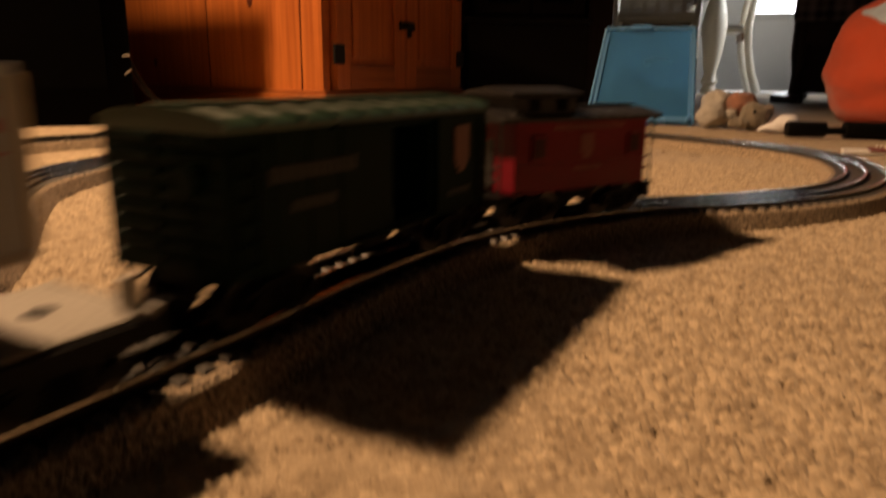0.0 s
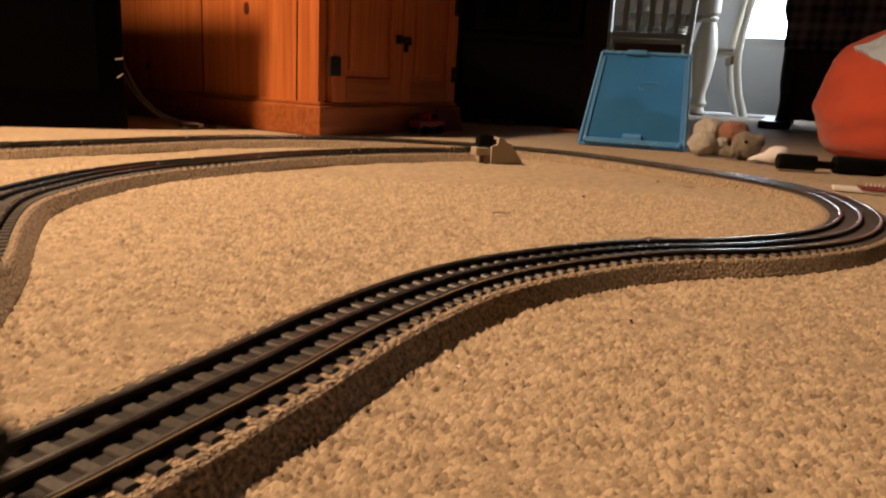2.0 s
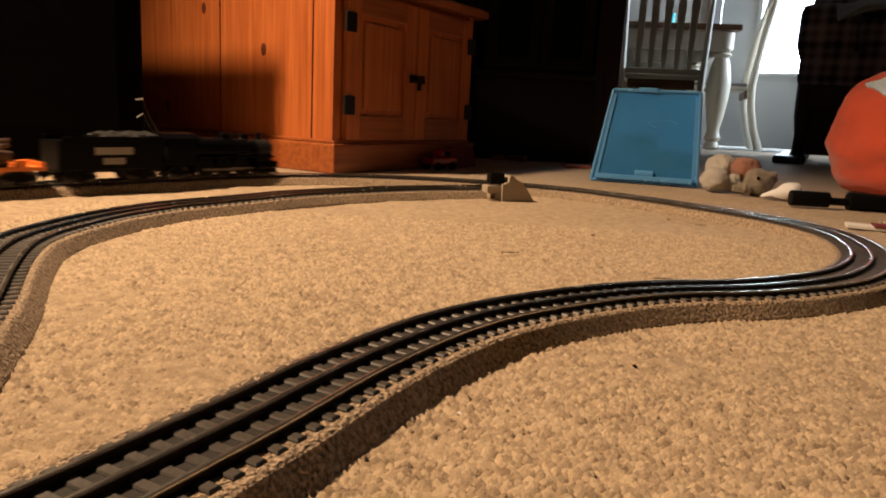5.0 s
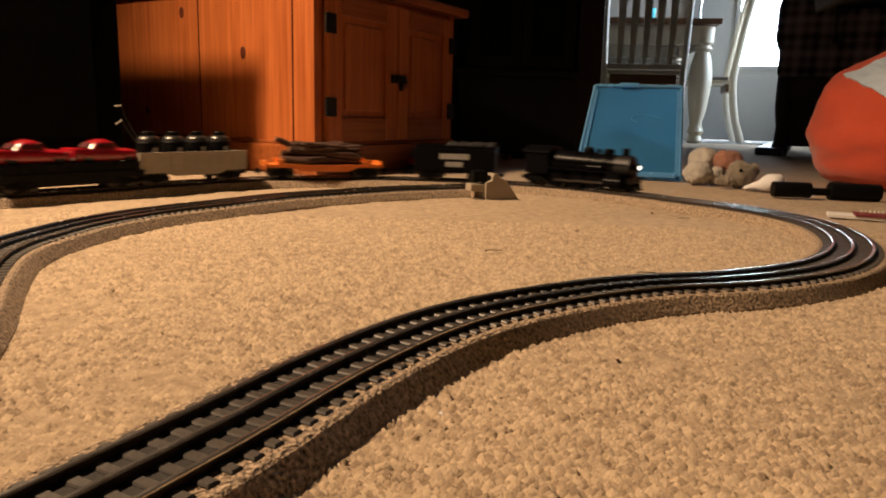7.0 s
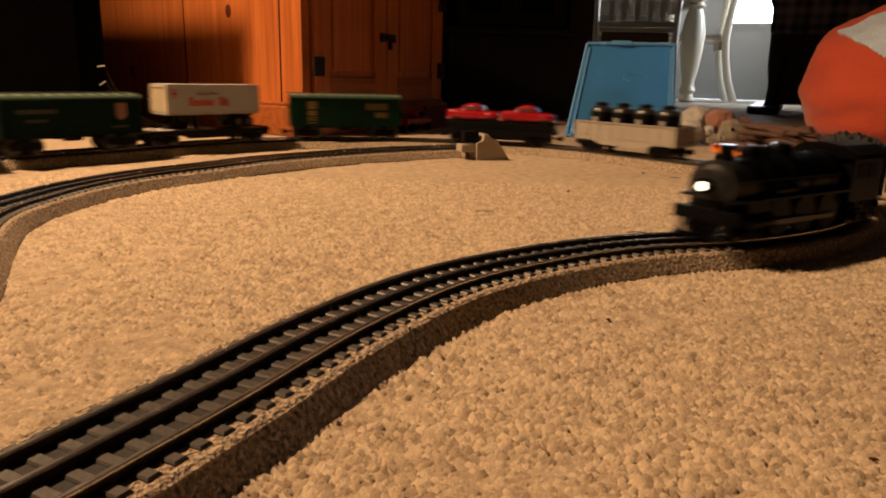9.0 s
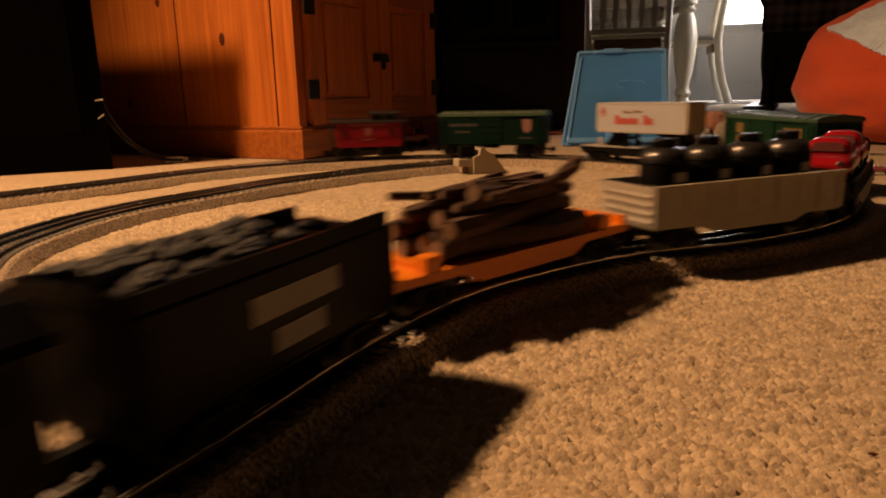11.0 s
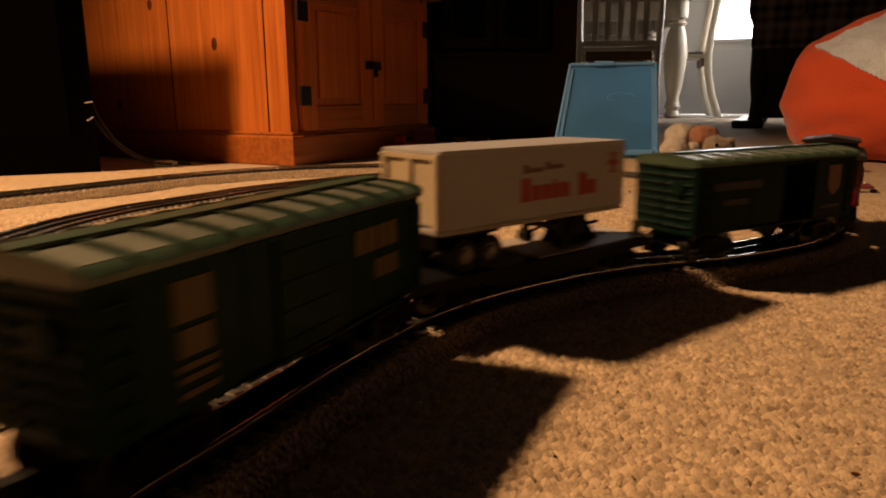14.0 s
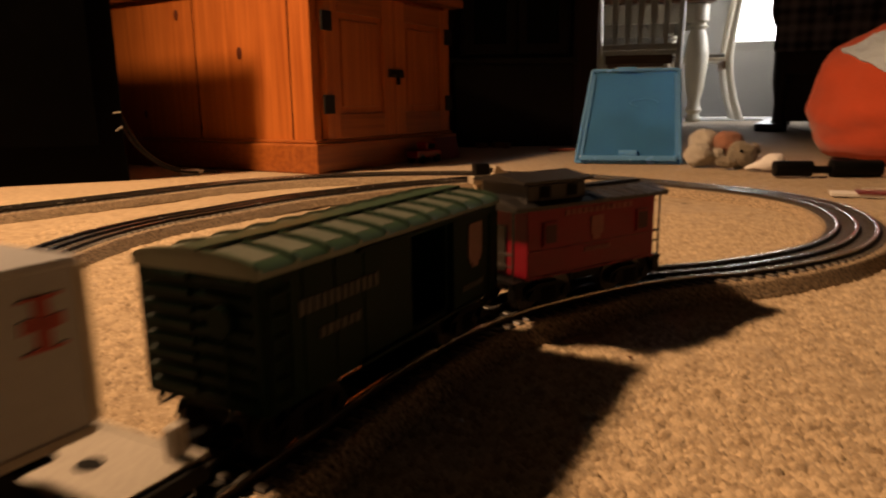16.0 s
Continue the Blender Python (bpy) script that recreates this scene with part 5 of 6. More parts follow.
def media_stand():
    """A corner unit whose back runs parallel to the pine cabinet's side."""
    th = empty("media_stand", pose(-.596, 1.326, 0), "black corner media stand with dark doors", "media stand")
    H = .546
    foot = [(0, 0), (-.655, -.285), (-.80, .05), (-.43, .258)]
    part("base", slab([(x * .99 - .004, y * .99) for x, y in foot], 0, .05), M["jet"], th, bevel=.003)
    part("body", slab([(x * .98 - .006, y * .98) for x, y in foot], .05, H - .03), M["jet"], th, bevel=.003)
    part("top", slab(foot, H - .03, H), M["jet"], th, bevel=.003)
    for t0, t1 in ((.06, .48), (.52, .94)):
        a, b = (-.655 * t0 - .006, -.285 * t0), (-.655 * t1 - .006, -.285 * t1)
        n = (.004, -.0092)
        d = part("door", slab([a, b, (b[0] + n[0], b[1] + n[1]), (a[0] + n[0], a[1] + n[1])], .07, H - .05), M["jet"], th)
        bm = bmesh.new()
        ball(bm, (b[0] * .94 + a[0] * .06 + .006, b[1] * .94 + a[1] * .06 - .016, .24), .007, seg=10)
        part("door_knob", bm, M["iron"], d)


media_stand()


def wires():
    th = empty("power_cables", pose(0, 0, 0), "black cables trailing from the media stand to the floor", "cable")
    tube("cable", [(-.640, 1.36, .20), (-.628, 1.36, .14), (-.610, 1.37, .08), (-.575, 1.39, .03), (-.54, 1.42, .008), (-.47, 1.44, .005)], .0035, M["cable"], th)
    tube("cable", [(-.640, 1.35, .16), (-.622, 1.36, .09), (-.590, 1.38, .04), (-.55, 1.40, .008), (-.50, 1.42, .005)], .0028, M["cable"], th)
    for z, a in ((.128, 8), (.098, 35)):
        c = part("clip", B((-.007, .007, -.002, .002, -.0012, .0012)), M["silver"], th, "small bright metal plug", bevel=.0008)
        c.matrix_basis = pose(-.606, 1.318, z, 0, -a, 10)
    bit = part("plug_block", B((-.018, .018, -.010, .010, 0, .012), (-.004, .026, -.006, .006, .004, .010)), M["white_cloth"], None, bevel=.002)
    bit.matrix_basis = pose(-.519, 1.425, 0, 0, 0, 20)
    tagged(bit, "small white plastic plug lying on carpet", "plug")


wires()


def dark_hutch():
    th = empty("glass_cabinet", pose(.06, 2.22, 0), "tall black glazed cabinet standing against the wall", "cabinet")
    part("base", B((-.02, .35, 0, .34, 0, .26)), M["blackwood"], th, bevel=.004)
    part("upper_case", B((0, .34, .03, .34, .26, 1.7)), M["blackwood"], th, bevel=.003)
    part("ledge", B((-.03, .36, -.012, .34, .255, .272)), M["blackwood"], th, bevel=.004)
    for x in (.015, .178):
        p = part("glazed_door", B((x, x + .15, .022, .032, .285, 1.6)), M["darkglass"], th)
        for c in ((x, x + .025, .014, .024, .285, 1.6), (x + .125, x + .15, .014, .024, .285, 1.6), (x + .025, x + .125, .014, .024, .285, .315)):
            part("frame_bar", B(c), M["blackwood"], p)
    post = empty("wall_post", pose(.44, 2.34, 0), "dark brown wooden door casing", "door casing", kind="structure")
    part("casing", B((-.02, .06, -.03, .25, 0, 2.4)), M["brownwood"], post, bevel=.004)


dark_hutch()


def plastic_lid():
    th = empty("plastic_lid", pose(.410, 1.555, 0, -12, 0, -15) , "translucent blue plastic box lid leaning upright", "lid")
    bm = bmesh.new()
    out = [(-.113, .003), (.113, .003), (.104, .205), (.096, .210), (-.078, .210), (-.086, .205)]
    prism(bm, out, -.004, .000)
    part("panel", bm, M["blue"], th, bevel=.001)
    edge = [(-.113, .003), (.113, .003), (.102, .208), (-.083, .208)]
    bm = bmesh.new()
    for (xa, za), (xb, zb) in zip(edge, edge[1:] + edge[:1]):
        rod(bm, (xa, -.004, za), (xb, -.004, zb), .0042, seg=10)
    part("rim", bm, M["blue_rim"], th, smooth=True)
    bm = B((-.020, .020, -.010, -.003, .012, .030))
    rod(bm, (-.020, -.006, .021), (.020, -.006, .021), .009, seg=14)
    part("latch", bm, M["blue_rim"], th, bevel=.002)
    bm = B((-.030, .012, -.012, .000, .204, .214))
    part("lip", bm, M["blue_rim"], th, bevel=.002)
    for (xa, za), (xb, zb) in (((-.103, .010), (-.079, .198)), ((.105, .010), (.096, .198))):
        bm = bmesh.new()
        prism(bm, [(xa - .0035, za), (xa + .0035, za), (xb + .0035, zb), (xb - .0035, zb)], -.0070, -.0042)
        part("side_flange", bm, M["blue_rim"], th, bevel=.0008)
    part("foot_ledge", B((-.104, .104, -.0170, -.0042, .0050, .0170)), M["blue_rim"], th, bevel=.003)
    bm = bmesh.new()
    ring = [(.030 + .030 * math.cos(a * .42), -.0046, .135 + .009 * math.sin(a * .42)) for a in range(11)]
    for p, q in zip(ring, ring[1:]):
        rod(bm, p, q, .0009, seg=6)
    part("moulded_mark", bm, M["blue_rim"], th)
    th2 = empty("dark_bundle", th.matrix_basis @ pose(0, .002, 0), "dark blue cloth bundle pressed behind the plastic lid", "cloth")
    bm = bmesh.new()
    ball(bm, (-.022, .022, .062), .060, (1, .33, 1.0), 24)
    ball(bm, (.058, .020, .044), .044, (1, .40, 1.0), 24)
    ball(bm, (-.075, .018, .030), .030, (1, .50, 1.0), 24)
    part("body", bm, M["blue_dark"], th2, smooth=True)


plastic_lid()


def fuzz(bm, amount, freq, seed):
    for v in bm.verts:
        n = noise.noise(v.co * freq + Vector((seed, 0, 0)))
        v.co += v.normal * amount * n


def bean_bag():
    th = empty("bean_bag", pose(1.066, 1.51, 0), "orange plush bean bag with a white patch", "bean bag")
    R, HT = .252, .312

    def shape(d, grow):
        x, y, z = d
        w = (1 - z ** 4) ** .25 / max(.05, math.sqrt(max(0, 1 - z * z))) if -1 < z < 0 else 1
        out = Vector((x * (R + grow) * w, y * (R + grow) * w, .145 + z * (HT - .145 + grow) if z > 0 else .145 + z * .15))
        n = noise.noise(Vector(d) * 2.6) * .012 + noise.noise(Vector(d) * 8) * .004
        return out + Vector(d) * n

    bm = bmesh.new()
    bmesh.ops.create_icosphere(bm, subdivisions=5, radius=1)
    for v in bm.verts:
        v.co = shape(v.co.normalized(), 0)
        v.co.z = max(v.co.z, .001)
    part("body", bm, M["orange_plush"], th, smooth=True)
    bm = bmesh.new()
    bmesh.ops.create_icosphere(bm, subdivisions=7, radius=1)
    kill = []
    right, front = Vector((.82, -.57, 0)), Vector((-.57, -.82, 0))
    for v in bm.verts:
        d = v.co.normalized()
        u, w = d.dot(right), d.dot(front)
        t = u + .76 + .02 * noise.noise(d * 14)
        if not (w > .05 and 0 < t < 1.2 and 0.56 - .85 * t < d.z < 0.56 + .62 * t):
            kill.append(v)
        v.co = shape(d, .005)
    bmesh.ops.delete(bm, geom=kill, context="VERTS")
    bm.normal_update()
    bmesh.ops.solidify(bm, geom=bm.faces[:], thickness=.010)
    part("patch", bm, M["white_plush"], th, "white fluffy patch", smooth=True)


bean_bag()


def plush_toy():
    th = empty("plush_toy", pose(.575, 1.43, 0, 0, 0, -20), "tan and pink soft toy animal lying on carpet", "soft toy")

    def lump(name, material, items, parent=th):
        bm = bmesh.new()
        for at, r, sc in items:
            ball(bm, at, r * .94, sc, 48)
        bm.normal_update()
        fuzz(bm, .0045, 55, 2.0)
        bm.normal_update()
        fuzz(bm, .0030, 190, 5.0)
        return part(name, bm, material, parent, smooth=True)
    lump("body", M["cream_plush"], [((-.040, .050, .046), .034, (1.0, 1, 1.0)), ((-.048, .008, .026), .028, (1.1, 1, .9)), ((-.015, .020, .022), .022, (1, 1, .9))])
    lump("back", M["pink_plush"], [((.006, .036, .050), .031, (1.1, .9, .85)), ((.022, .020, .040), .020, (1.0, .9, .8))])
    head = lump("head", M["tan_plush"], [((.032, -.010, .029), .029, (1.0, .95, 1.0)), ((.006, -.026, .014), .015, (1.5, .9, .8))])
    lump("ear", M["tan_plush"], [((.056, .006, .036), .013, (.8, .6, 1.2))])
    for x in (.030,):
        bm = bmesh.new()
        ball(bm, (x, -.0365, .038), .0036, (1, .6, 1), 10)
        part("eye", bm, M["black"], head)
    # white sock and black tool beside it
    bm = bmesh.new()
    bmesh.ops.create_icosphere(bm, subdivisions=4, radius=1)
    for v in bm.verts:
        x, y, z = v.co
        t = (x + 1) / 2
        v.co = Vector((x * .036, y * (.010 + .018 * t), .004 + max(0, z * (.008 + .018 * t) + .016 * t)))
    bm.normal_update()
    fuzz(bm, .004, 45, 7.0)
    ob = part("sock", bm, M["white_cloth"], None, smooth=True)
    ob.matrix_basis = pose(.630, 1.365, 0, 0, 0, -12)
    tagged(ob, "crumpled white sock lying on carpet", "sock")
    th = empty("black_tool", pose(.680, 1.245, .0155, 0, 0, -6), "black plastic tool with a narrow waist lying on carpet", "tool")
    bm = bmesh.new()
    rod(bm, (-.085, 0, 0), (-.020, 0, 0), .0140, seg=20)
    part("head", bm, M["black"], th, bevel=.002, smooth=True)
    bm = bmesh.new()
    rod(bm, (-.022, 0, -.002), (.018, 0, -.002), .0070, seg=16)
    part("waist", bm, M["black"], th, smooth=True)
    bm = bmesh.new()
    rod(bm, (.012, 0, 0), (.098, 0, 0), .0155, .0150, seg=20)
    part("grip", bm, M["black"], th, bevel=.002, smooth=True)


plush_toy()


def small_clutter():
    th = empty("notebook", pose(.605, .990, 0, 0, 0, -24), "small spiral notebook with a dark red cover", "notebook")
    part("pages", B((-.045, .04, -.02, .02, .001, .005)), M["paper"], th)
    part("cover", B((-.012, .045, -.022, .022, .005, .0075)), M["red_cover"], th, bevel=.001)
    bm = bmesh.new()
    for k in range(8):
        rod(bm, (.000 + k * .0055, .0215, .003), (.000 + k * .0055, .0235, .0105), .0012, seg=6)
    part("spiral", bm, M["steel"], th)
    ob = part("crayon", bmesh.new(), M["tan_pencil"], None)
    bm = bmesh.new()
    rod(bm, (-.035, 0, .0045), (.030, 0, .0045), .0045, seg=10)
    rod(bm, (.030, 0, .0045), (.040, 0, .0045), .0045, .0012, seg=10)
    bm.to_mesh(ob.data)
    bm.free()
    ob.matrix_basis = pose(.335, 1.98, 0, 0, 0, 5)
    tagged(ob, "red-tan crayon lying on carpet", "crayon")
    th = empty("toy_truck", pose(-.045, 1.665, 0, 0, 0, 52), "small red toy truck parked against the pine cabinet", "toy truck")
    part("body", B((-.045, .045, -.018, .018, .012, .030)), M["red_car"], th, bevel=.004)
    part("cab", B((-.010, .025, -.016, .016, .030, .048)), M["red_car"], th, bevel=.004)
    part("window", B((-.006, .020, -.0168, -.0158, .033, .045)), M["dark_glass"], th)
    for x in (-.028, .028):
        for y in (-1, 1):
            bm = bmesh.new()
            rod(bm, (x, y * .012, .010), (x, y * .020, .010), .010, seg=16)
            part("wheel", bm, M["black"], th, smooth=True)
    bd = part("picture_book", B((-.05, .05, -.004, .004, 0, .055)), M["red_cover"], None, bevel=.001)
    bd.matrix_basis = pose(.015, 1.765, 0, -14, 0, 58)
    tagged(bd, "dark red book leaning against the pine cabinet", "book")
    th = empty("wooden_blocks", pose(.15, 2.16, 0), "few small brown wooden blocks on carpet", "blocks")
    for x, y, r in ((-.03, 0, 10), (.02, .02, 40), (.045, -.01, 70)):
        p = part("block", B((-.018, .018, -.010, .010, 0, .016)), M["seat_wood"], th, bevel=.002)
        p.matrix_basis = pose(x, y, 0, 0, 0, r)


small_clutter()


def switch_box():
    th = empty("switch_motor", pose(.085, 1.112, 0, 0, 0, 20), "grey-beige plastic track switch motor with a black lantern", "track switch")
    bm = bmesh.new()
    prism(bm, [(-.022, 0), (.034, 0), (.030, .006), (.012, .030), (.002, .034), (-.004, .040), (-.010, .040), (-.012, .030), (-.022, .026)], -.017, .017)
    part("housing", bm, M["grey_box"], th, bevel=.002)
    part("lever_base", B((-.046, -.022, -.012, .012, .012, .024)), M["grey_box"], th, bevel=.002)
    lan = part("lantern", B((-.040, -.016, -.009, .009, .026, .044)), M["black"], th, bevel=.002)
    part("roadbed_apron", B((-.03, .035, .012, .035, 0, .013)), M["ballast"], th)


switch_box()


def armchair():
    th = empty("armchair", pose(1.405, 3.05, 0, 0, 0, -27), "dark plaid armchair on a dark wooden frame", "armchair")
    part("seat_base", B((0, .95, 0, .85, .33, .47)), M["plaid"], th, bevel=.02)
    part("arm", B((-.02, .20, -.02, .85, .45, .66)), M["plaid"], th, bevel=.04)
    part("arm", B((.78, 1.0, -.02, .85, .45, .66)), M["plaid"], th, bevel=.04)
    part("backrest", B((0, .95, .66, .92, .45, 1.0)), M["plaid"], th, bevel=.05)
    part("cushion", B((.20, .78, -.03, .66, .46, .60)), M["plaid"], th, bevel=.04)
    part("front_rail", B((.04, .93, .0, .03, .24, .33)), M["brownwood"], th, bevel=.004)
    part("side_rail", B((.02, .05, .02, .84, .24, .33)), M["brownwood"], th, bevel=.004)
    for x in (.04, .88):
        for y in (.0, .78):
            bm = bmesh.new()
            lathe(bm, [(.034, 0), (.040, .02), (.026, .05), (.022, .12), (.034, .20), (.036, .33)], (x, y + .03, 0), 16)
            part("leg", bm, M["brownwood"], th, smooth=True)
    part("rocker", B((-.05, .06, -.06, .90, .0, .035)), M["brownwood"], th, bevel=.012)
    part("lower_panel", B((.05, .93, .10, .12, .04, .25)), M["brownwood"], th)
    bm = bmesh.new()
    bmesh.ops.create_grid(bm, x_segments=24, y_segments=18, size=1, matrix=Matrix.Diagonal((.36, .30, 1, 1)))
    for v in bm.verts:
        x, y = v.co.x, v.co.y
        v.co.z = .04 * noise.noise(Vector((x * 7, y * 7, 0))) - (.45 + .25 * math.sin(x * 9)) * max(0, -y - .12)
    bmesh.ops.solidify(bm, geom=bm.faces[:], thickness=.012)
    bl = part("blanket", bm, M["cushion"], None, smooth=True)
    bl.matrix_basis = pose(1.88, 2.98, .665, 0, 0, -22)
    tagged(bl, "crumpled grey blanket draped over the plaid armchair", "blanket")


armchair()


def dining_chair():
    """Origin on the floor under the seat's centre, facing +y."""
    th = empty("dining_chair", Matrix.Identity(4), "cream painted dining chair with an arrow-spindle back", "chair", "chairs round the dining table")
    part("seat", B((-.21, .21, -.20, .21, .385, .410)), M["cream_paint"], th, bevel=.008)
    part("seat_pad", B((-.195, .195, -.170, .195, .410, .435)), M["cushion"], th, bevel=.010)
    for y in (-.17, .16):
        part("apron", B((-.18, .18, y - .01, y + .01, .335, .385)), M["seat_wood"], th)
    for x in (-1, 1):
        bm = bmesh.new()
        rod(bm, (x * .205, .19, 0), (x * .18, .16, .385), .016, .023, 12)
        part("leg", bm, M["cream_paint"], th, smooth=True)
        # one swept piece from the floor to the top of the back
        sweep = [(-.285, 0, .030), (-.235, .14, .026), (-.205, .28, .025), (-.195, .41, .025), (-.208, .56, .023), (-.235, .74, .020), (-.285, 1.02, .016)]
        bm = bmesh.new()
        loft(bm, [[(x * (.205 + .02 * z) + w * .75 * math.cos(k * math.pi / 5), y + w * math.sin(k * math.pi / 5), z) for k in range(10)] for y, z, w in sweep])
        part("back_post", bm, M["cream_paint"], th, smooth=True)
    bm = bmesh.new()
    prism(bm, [(-.235, .965), (.235, .965), (.225, 1.045), (.0, 1.075), (-.225, 1.045)], -.300, -.278)
    part("top_rail", bm, M["cream_paint"], th, bevel=.004)
    part("lower_rail", B((-.200, .200, -.222, -.196, .410, .440)), M["cream_paint"], th, bevel=.004)
    for k in range(5):
        x = (k - 2) * .068
        bm = bmesh.new()
        w0, w1 = .011, .021
        prism(bm, [(x - w0, .43), (x + w0, .43), (x + w1, .78), (x, .88), (x - w1, .78)], -.006, .006)
        for v in bm.verts:
            v.co.y += -.208 - (v.co.z - .43) * .130
        part("spindle", bm, M["cream_paint"], th, bevel=.002)
        bm = bmesh.new()
        rod(bm, (x, -.262, .86), (x, -.286, .98), .006, seg=8)
        part("spindle_tip", bm, M["cream_paint"], th)
    return th


first = dining_chair()
first.matrix_basis = pose(1.135, 4.18, 0, 0, 0, -12)
copy_thing(first, pose(1.75, 4.95, 0, 0, 0, 74))
copy_thing(first, pose(1.15, 5.55, 0, 0, 0, 175))


def dining_table():
    th = empty("dining_table", pose(1.40, 4.95, 0, 0, 0, -8), "dining table with a brown top and cream turned legs", "table")
    part("tabletop", B((-.50, .33, -.55, .60, .715, .750)), M["seat_wood"], th, bevel=.008)
    part("apron", B((-.42, .28, -.47, -.45, .60, .715), (-.42, .28, .50, .52, .60, .715), (-.42, -.40, -.45, .50, .60, .715), (.26, .28, -.45, .50, .60, .715)), M["cream_paint"], th)
    for x in (-.40, .255):
        for y in (-.42, .47):
            bm = bmesh.new()
            turning = [(.030, 0), (.042, .015), (.030, .05), (.044, .075), (.034, .10), (.030, .13), (.044, .20), (.058, .33), (.062, .42), (.048, .52), (.036, .56), (.050, .58), (.036, .60), (.052, .615), (.052, .715)]
            lathe(bm, [(w * 1.18, z) for w, z in turning], (x, y, 0), 20)
            part("leg", bm, M["cream_paint"], th, smooth=True)
    cup = part("cup", bmesh.new(), M["cyan"], None)
    bm = bmesh.new()
    lathe(bm, [(.026, 0), (.034, .10), (.032, .10), (.025, .005)], (0, 0, 0), 18)
    bm.to_mesh(cup.data)
    bm.free()
    cup.matrix_basis = pose(1.32, 4.75, .75)
    tagged(cup, "turquoise plastic cup standing on the dining table", "cup")


dining_table()


def entry_door():
    th = empty("door_1", pose(2.30, 5.22, 0, 0, 0, -18), "white panelled door with a bright window", "door", kind="structure")
    w, H = .46, 2.05
    wx, z0, z1 = .19, .55, 1.55
    part("leaf", B((-w, w, 0, .045, .01, z0), (-w, w, 0, .045, z1, H), (-w, -wx, 0, .045, z0, z1), (wx, w, 0, .045, z0, z1)), M["door_paint"], th)
    part("window_frame", B((-wx - .03, wx + .03, -.010, 0, z0 - .03, z0), (-wx - .03, wx + .03, -.010, 0, z1, z1 + .03), (-wx - .03, -wx, -.010, 0, z0, z1), (wx, wx + .03, -.010, 0, z0, z1)), M["door_paint"], th, bevel=.003)
    part("panel", B((-.34, .34, -.003, 0, .14, .48)), M["door_paint"], th, bevel=.002)
    bm = bmesh.new()
    ball(bm, (.40, -.03, .95), .03, (1, 1, 1), 14)
    part("door_knob", bm, M["steel"], th, smooth=True)
    part("door_frame", B((-w - .09, -w - .004, -.02, .06, 0, H + .09), (w + .004, w + .09, -.02, .06, 0, H + .09), (-w - .004, w + .004, -.02, .06, H + .004, H + .09)), M["door_paint"], th)
    part("surround", B((-1.7, -w - .09, .0, .08, 0, 2.4), (w + .09, 1.6, .0, .08, 0, 2.4), (-w - .09, w + .09, .0, .08, H + .09, 2.4)), M["dining_wall"], th)
    sky_card = part("backdrop_daylight", B((-.5, .5, .30, .31, .3, 1.9)), M["daylight"], None)
    sky_card.matrix_basis = th.matrix_basis.copy()
    tagged(sky_card, "bright white daylight outside the door", "daylight", kind="structure")


entry_door()


def carpet_crumbs():
    rng = random.Random(9)
    spots = [(.005, .284, .0011, "white_cloth"), (.10, .36, .0009, "knot"), (.33, .30, .0009, "knot"), (-.03, .62, .0010, "knot"), (.16, .80, .0011, "knot"), (.24, .52, .0010, "knot"), (.30, .98, .0012, "knot"), (.02, .90, .0010, "knot"), (.16, .22, .0008, "knot")]
    for x, y, r, m in spots:
        bm = bmesh.new()
        bmesh.ops.create_icosphere(bm, subdivisions=1, radius=r)
        for v in bm.verts:
            v.co *= rng.uniform(.6, 1.3)
            v.co.x *= 2.2
        ob = part("crumb", bm, M[m], None)
        ob.matrix_basis = pose(x, y, .0006, 0, 0, rng.uniform(0, 180))
        tagged(ob, "tiny white crumb lying on beige carpet" if m == "white_cloth" else "tiny dark crumb lying on beige carpet", "crumb", "crumbs on the carpet")
    for k, (x, y) in enumerate(((.045, .66), (.17, .58), (.32, .93))):
        ob = tube("thread", [(x, y, .0012), (x + .006, y + .004, .0016), (x + .012, y + .001, .0012), (x + .017, y + .004, .0010)], .0004, M["cable"])
        tagged(ob, "short dark thread lying on beige carpet", "thread", "crumbs on the carpet")


carpet_crumbs()


# ---- what moves ----
# seconds, how far the pilot still has to go along the line
PROGRESS = [(0, 2.552), (.5, 2.448), (1, 2.372), (1.5, 2.254), (1.8, 2.200), (4.2, 1.830), (4.5, 1.735), (7, 1.060), (7.5, .902), (8, .741), (8.2, .680), (10.3, .022), (11, -.180), (11.7, -.385), (12.2, -.504), (13.2, -.772), (13.8, -.892), (14.5, -1.047), (15.2, -1.160), (16, -1.298)]
LAP = 3.86
# the same distance as metres of track
STRETCH = [(0, 0), (.6, .60), (.97, .99), (1.155, 1.230), (1.37, 1.486), (1.557, 1.72), (1.70, 1.876), (1.83, 1.994), (3.86, float(LOOP_S[-1]) / TOY)]


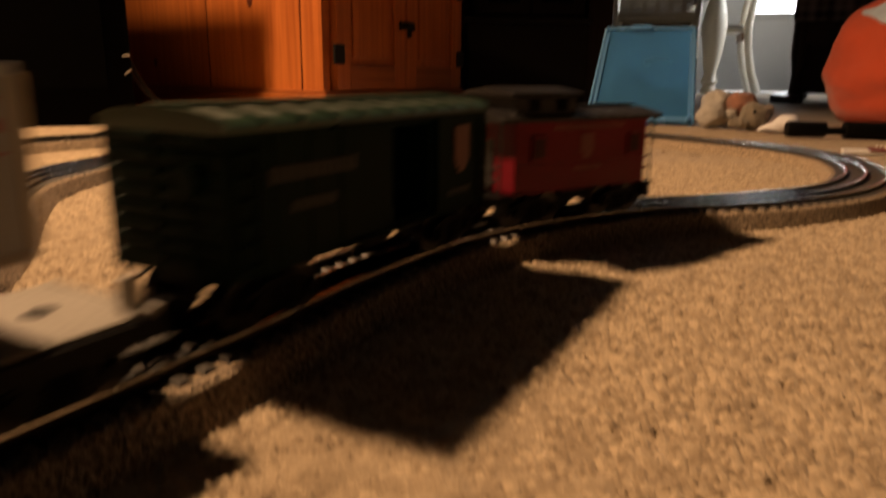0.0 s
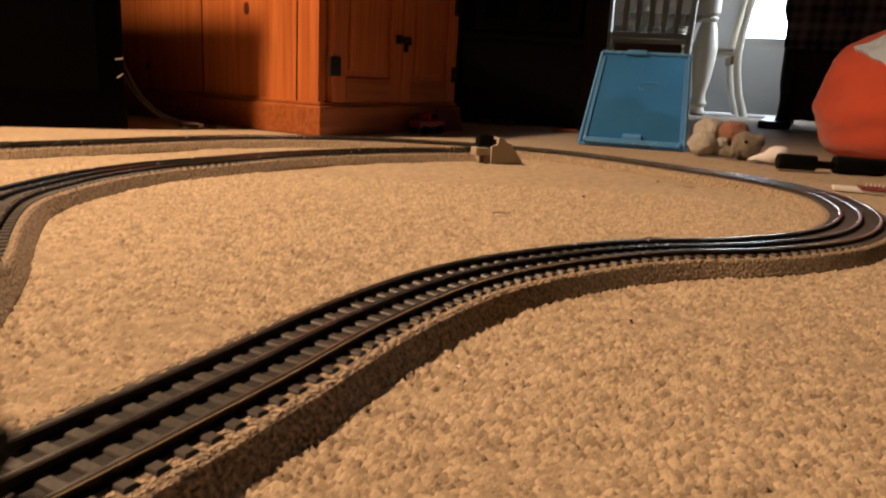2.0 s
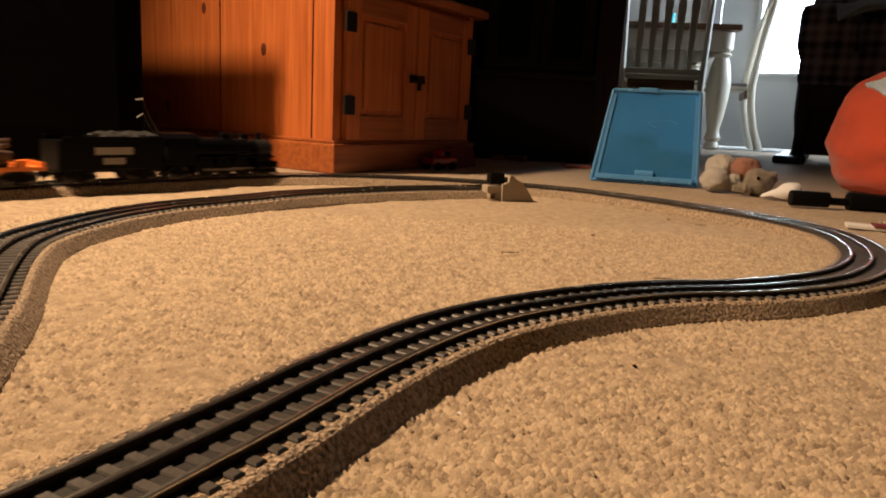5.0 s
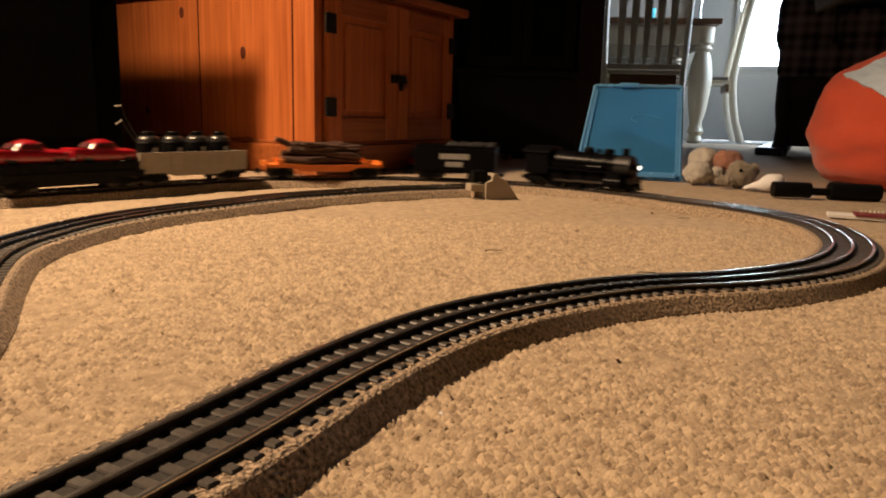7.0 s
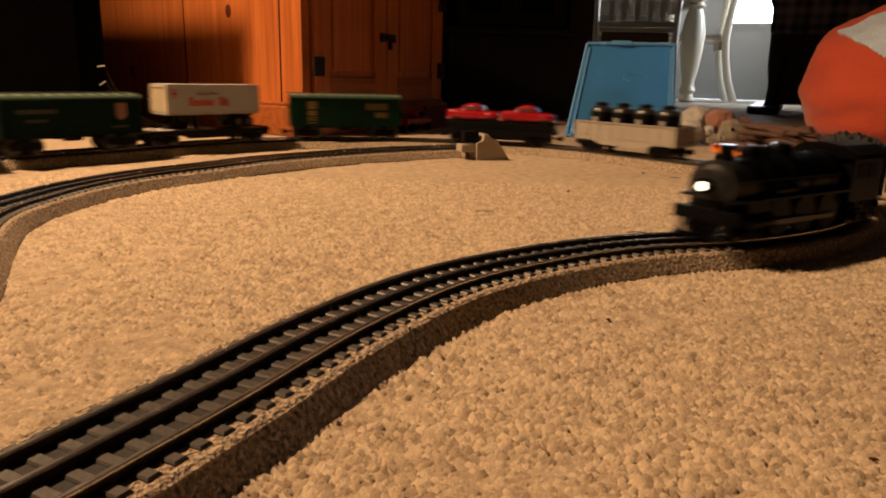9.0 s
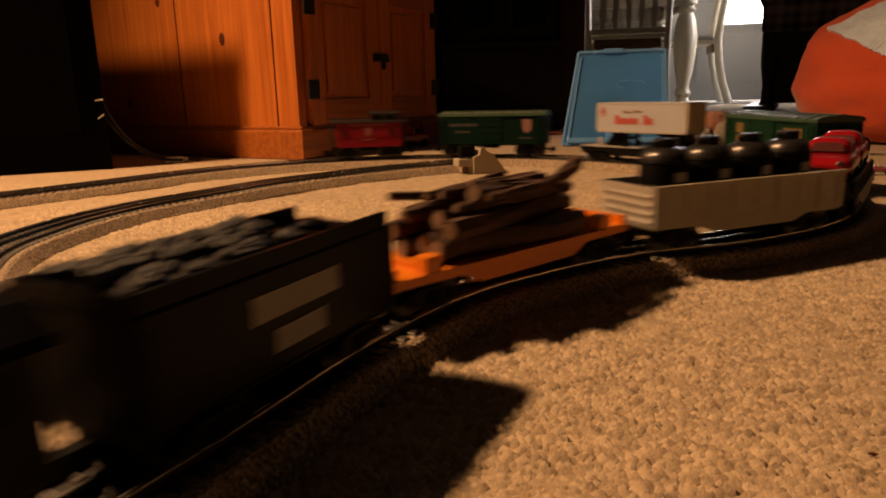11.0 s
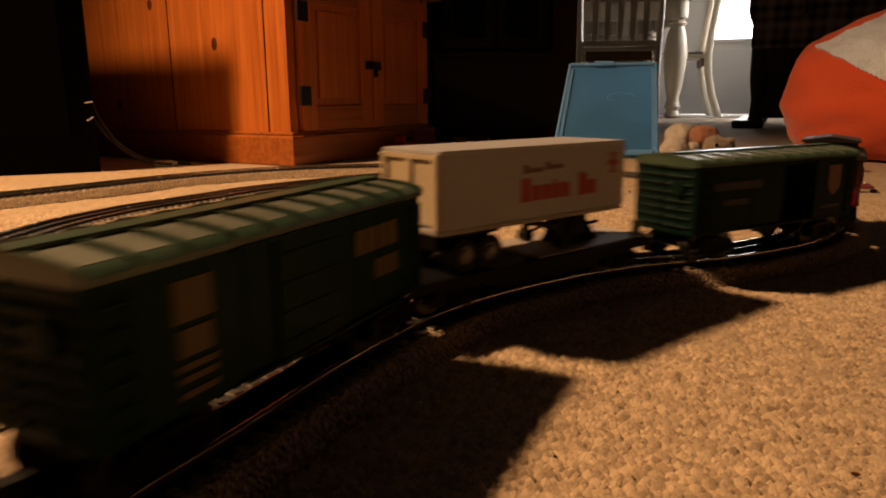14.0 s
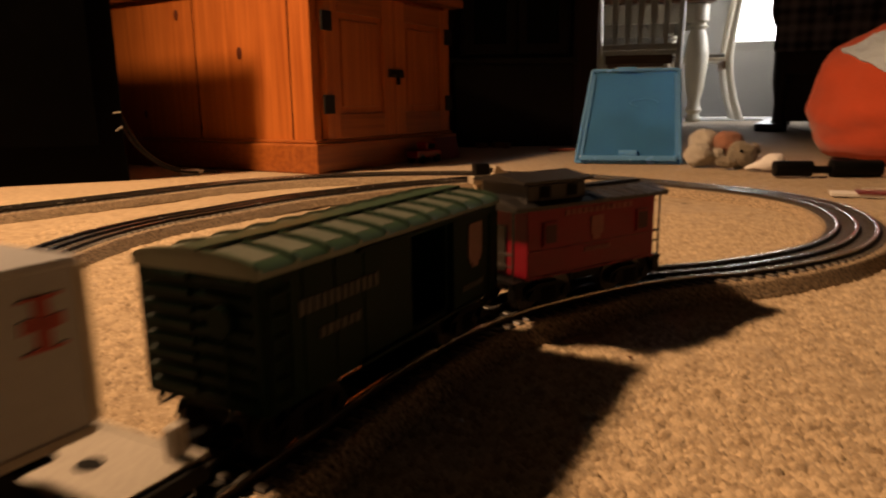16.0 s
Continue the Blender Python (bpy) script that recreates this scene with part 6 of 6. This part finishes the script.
def glide(table, x):
    """Smooth monotone reading of a table (Hermite with harmonic slopes)."""
    xs, ys = [r[0] for r in table], [r[1] for r in table]
    n = len(xs)
    d = [(ys[i + 1] - ys[i]) / (xs[i + 1] - xs[i]) for i in range(n - 1)]
    m = [d[0]] + [2 * a * b / (a + b) if a * b > 0 else 0 for a, b in zip(d, d[1:])] + [d[-1]]
    i = min(max(int(np.searchsorted(xs, x, side="right")) - 1, 0), n - 2)
    h = xs[i + 1] - xs[i]
    u = (x - xs[i]) / h
    return (2 * u ** 3 - 3 * u * u + 1) * ys[i] + (u ** 3 - 2 * u * u + u) * h * m[i] + (3 * u * u - 2 * u ** 3) * ys[i + 1] + (u ** 3 - u * u) * h * m[i + 1]


def track_at(c):
    laps = math.floor(c / LAP)
    return TOY * float(np.interp(c - laps * LAP, [r[0] for r in STRETCH], [r[1] for r in STRETCH]))


def car_pose(c, half_base):
    at, half_base = track_at(c), half_base * TOY
    a, b = on_line(LOOP, LOOP_S, at - half_base), on_line(LOOP, LOOP_S, at + half_base)
    d = a - b
    return pose((a[0] + b[0]) / 2, (a[1] + b[1]) / 2, RAIL_TOP, 0, 0, math.degrees(math.atan2(d[1], d[0])))


TRAIN = [
    (locomotive(), .0975, .055),
    (tender(), .274, .040),
    (log_car(), .4525, .062),
    (gondola(), .650, .055),
    (auto_car(), .829, .061),
    (boxcar("boxcar", "dark green toy boxcar with yellow lettering and a ribbed roof", .190, M["green"], M["green_roof"], [
        ("emblem", [(-.060, -.046, .046, .058), (-.059, -.047, .036, .044)], M["yellow_print"]),
        ("data_lines", [(-.060, -.046, .0320, .0340), (-.060, -.046, .0285, .0305), (-.060, -.046, .0240, .0260)], M["yellow_print"]),
        ("lettering", letters(.032, .066, .046, .056, 4, .2) + letters(.046, .066, .034, .042, 4, .25), M["yellow_print"])]), 1.041, .055),
    (trailer_car(), 1.2365, .066),
    (boxcar("boxcar", "deep green toy boxcar with grey lettering and a shield emblem", .187, M["deep_green"], M["green_roof"], [
        ("shield", [(.050, .064, .0420, .0580), (.0515, .0625, .0395, .0420), (.054, .060, .0372, .0395)], M["pink_print"]),
        ("lettering", letters(-.068, -.022, .0470, .0520, 12, .25), M["dull_print"]),
        ("number_bar", letters(-.058, -.034, .0370, .0405, 6, .25), M["dull_print"]),
        ("data_lines", letters(.044, .066, .0275, .0300, 6, .2), M["dull_print"])], True), 1.441, .055),
    (caboose(), 1.613, .034),
]


def motions():
    times = [k * 0.125 for k in range(129)]
    for car, offset, half_base in TRAIN:
        car.scale = (TOY, TOY, TOY)
        walk(car, [(t, car_pose(glide(PROGRESS, t) + offset, half_base)) for t in times])


motions()
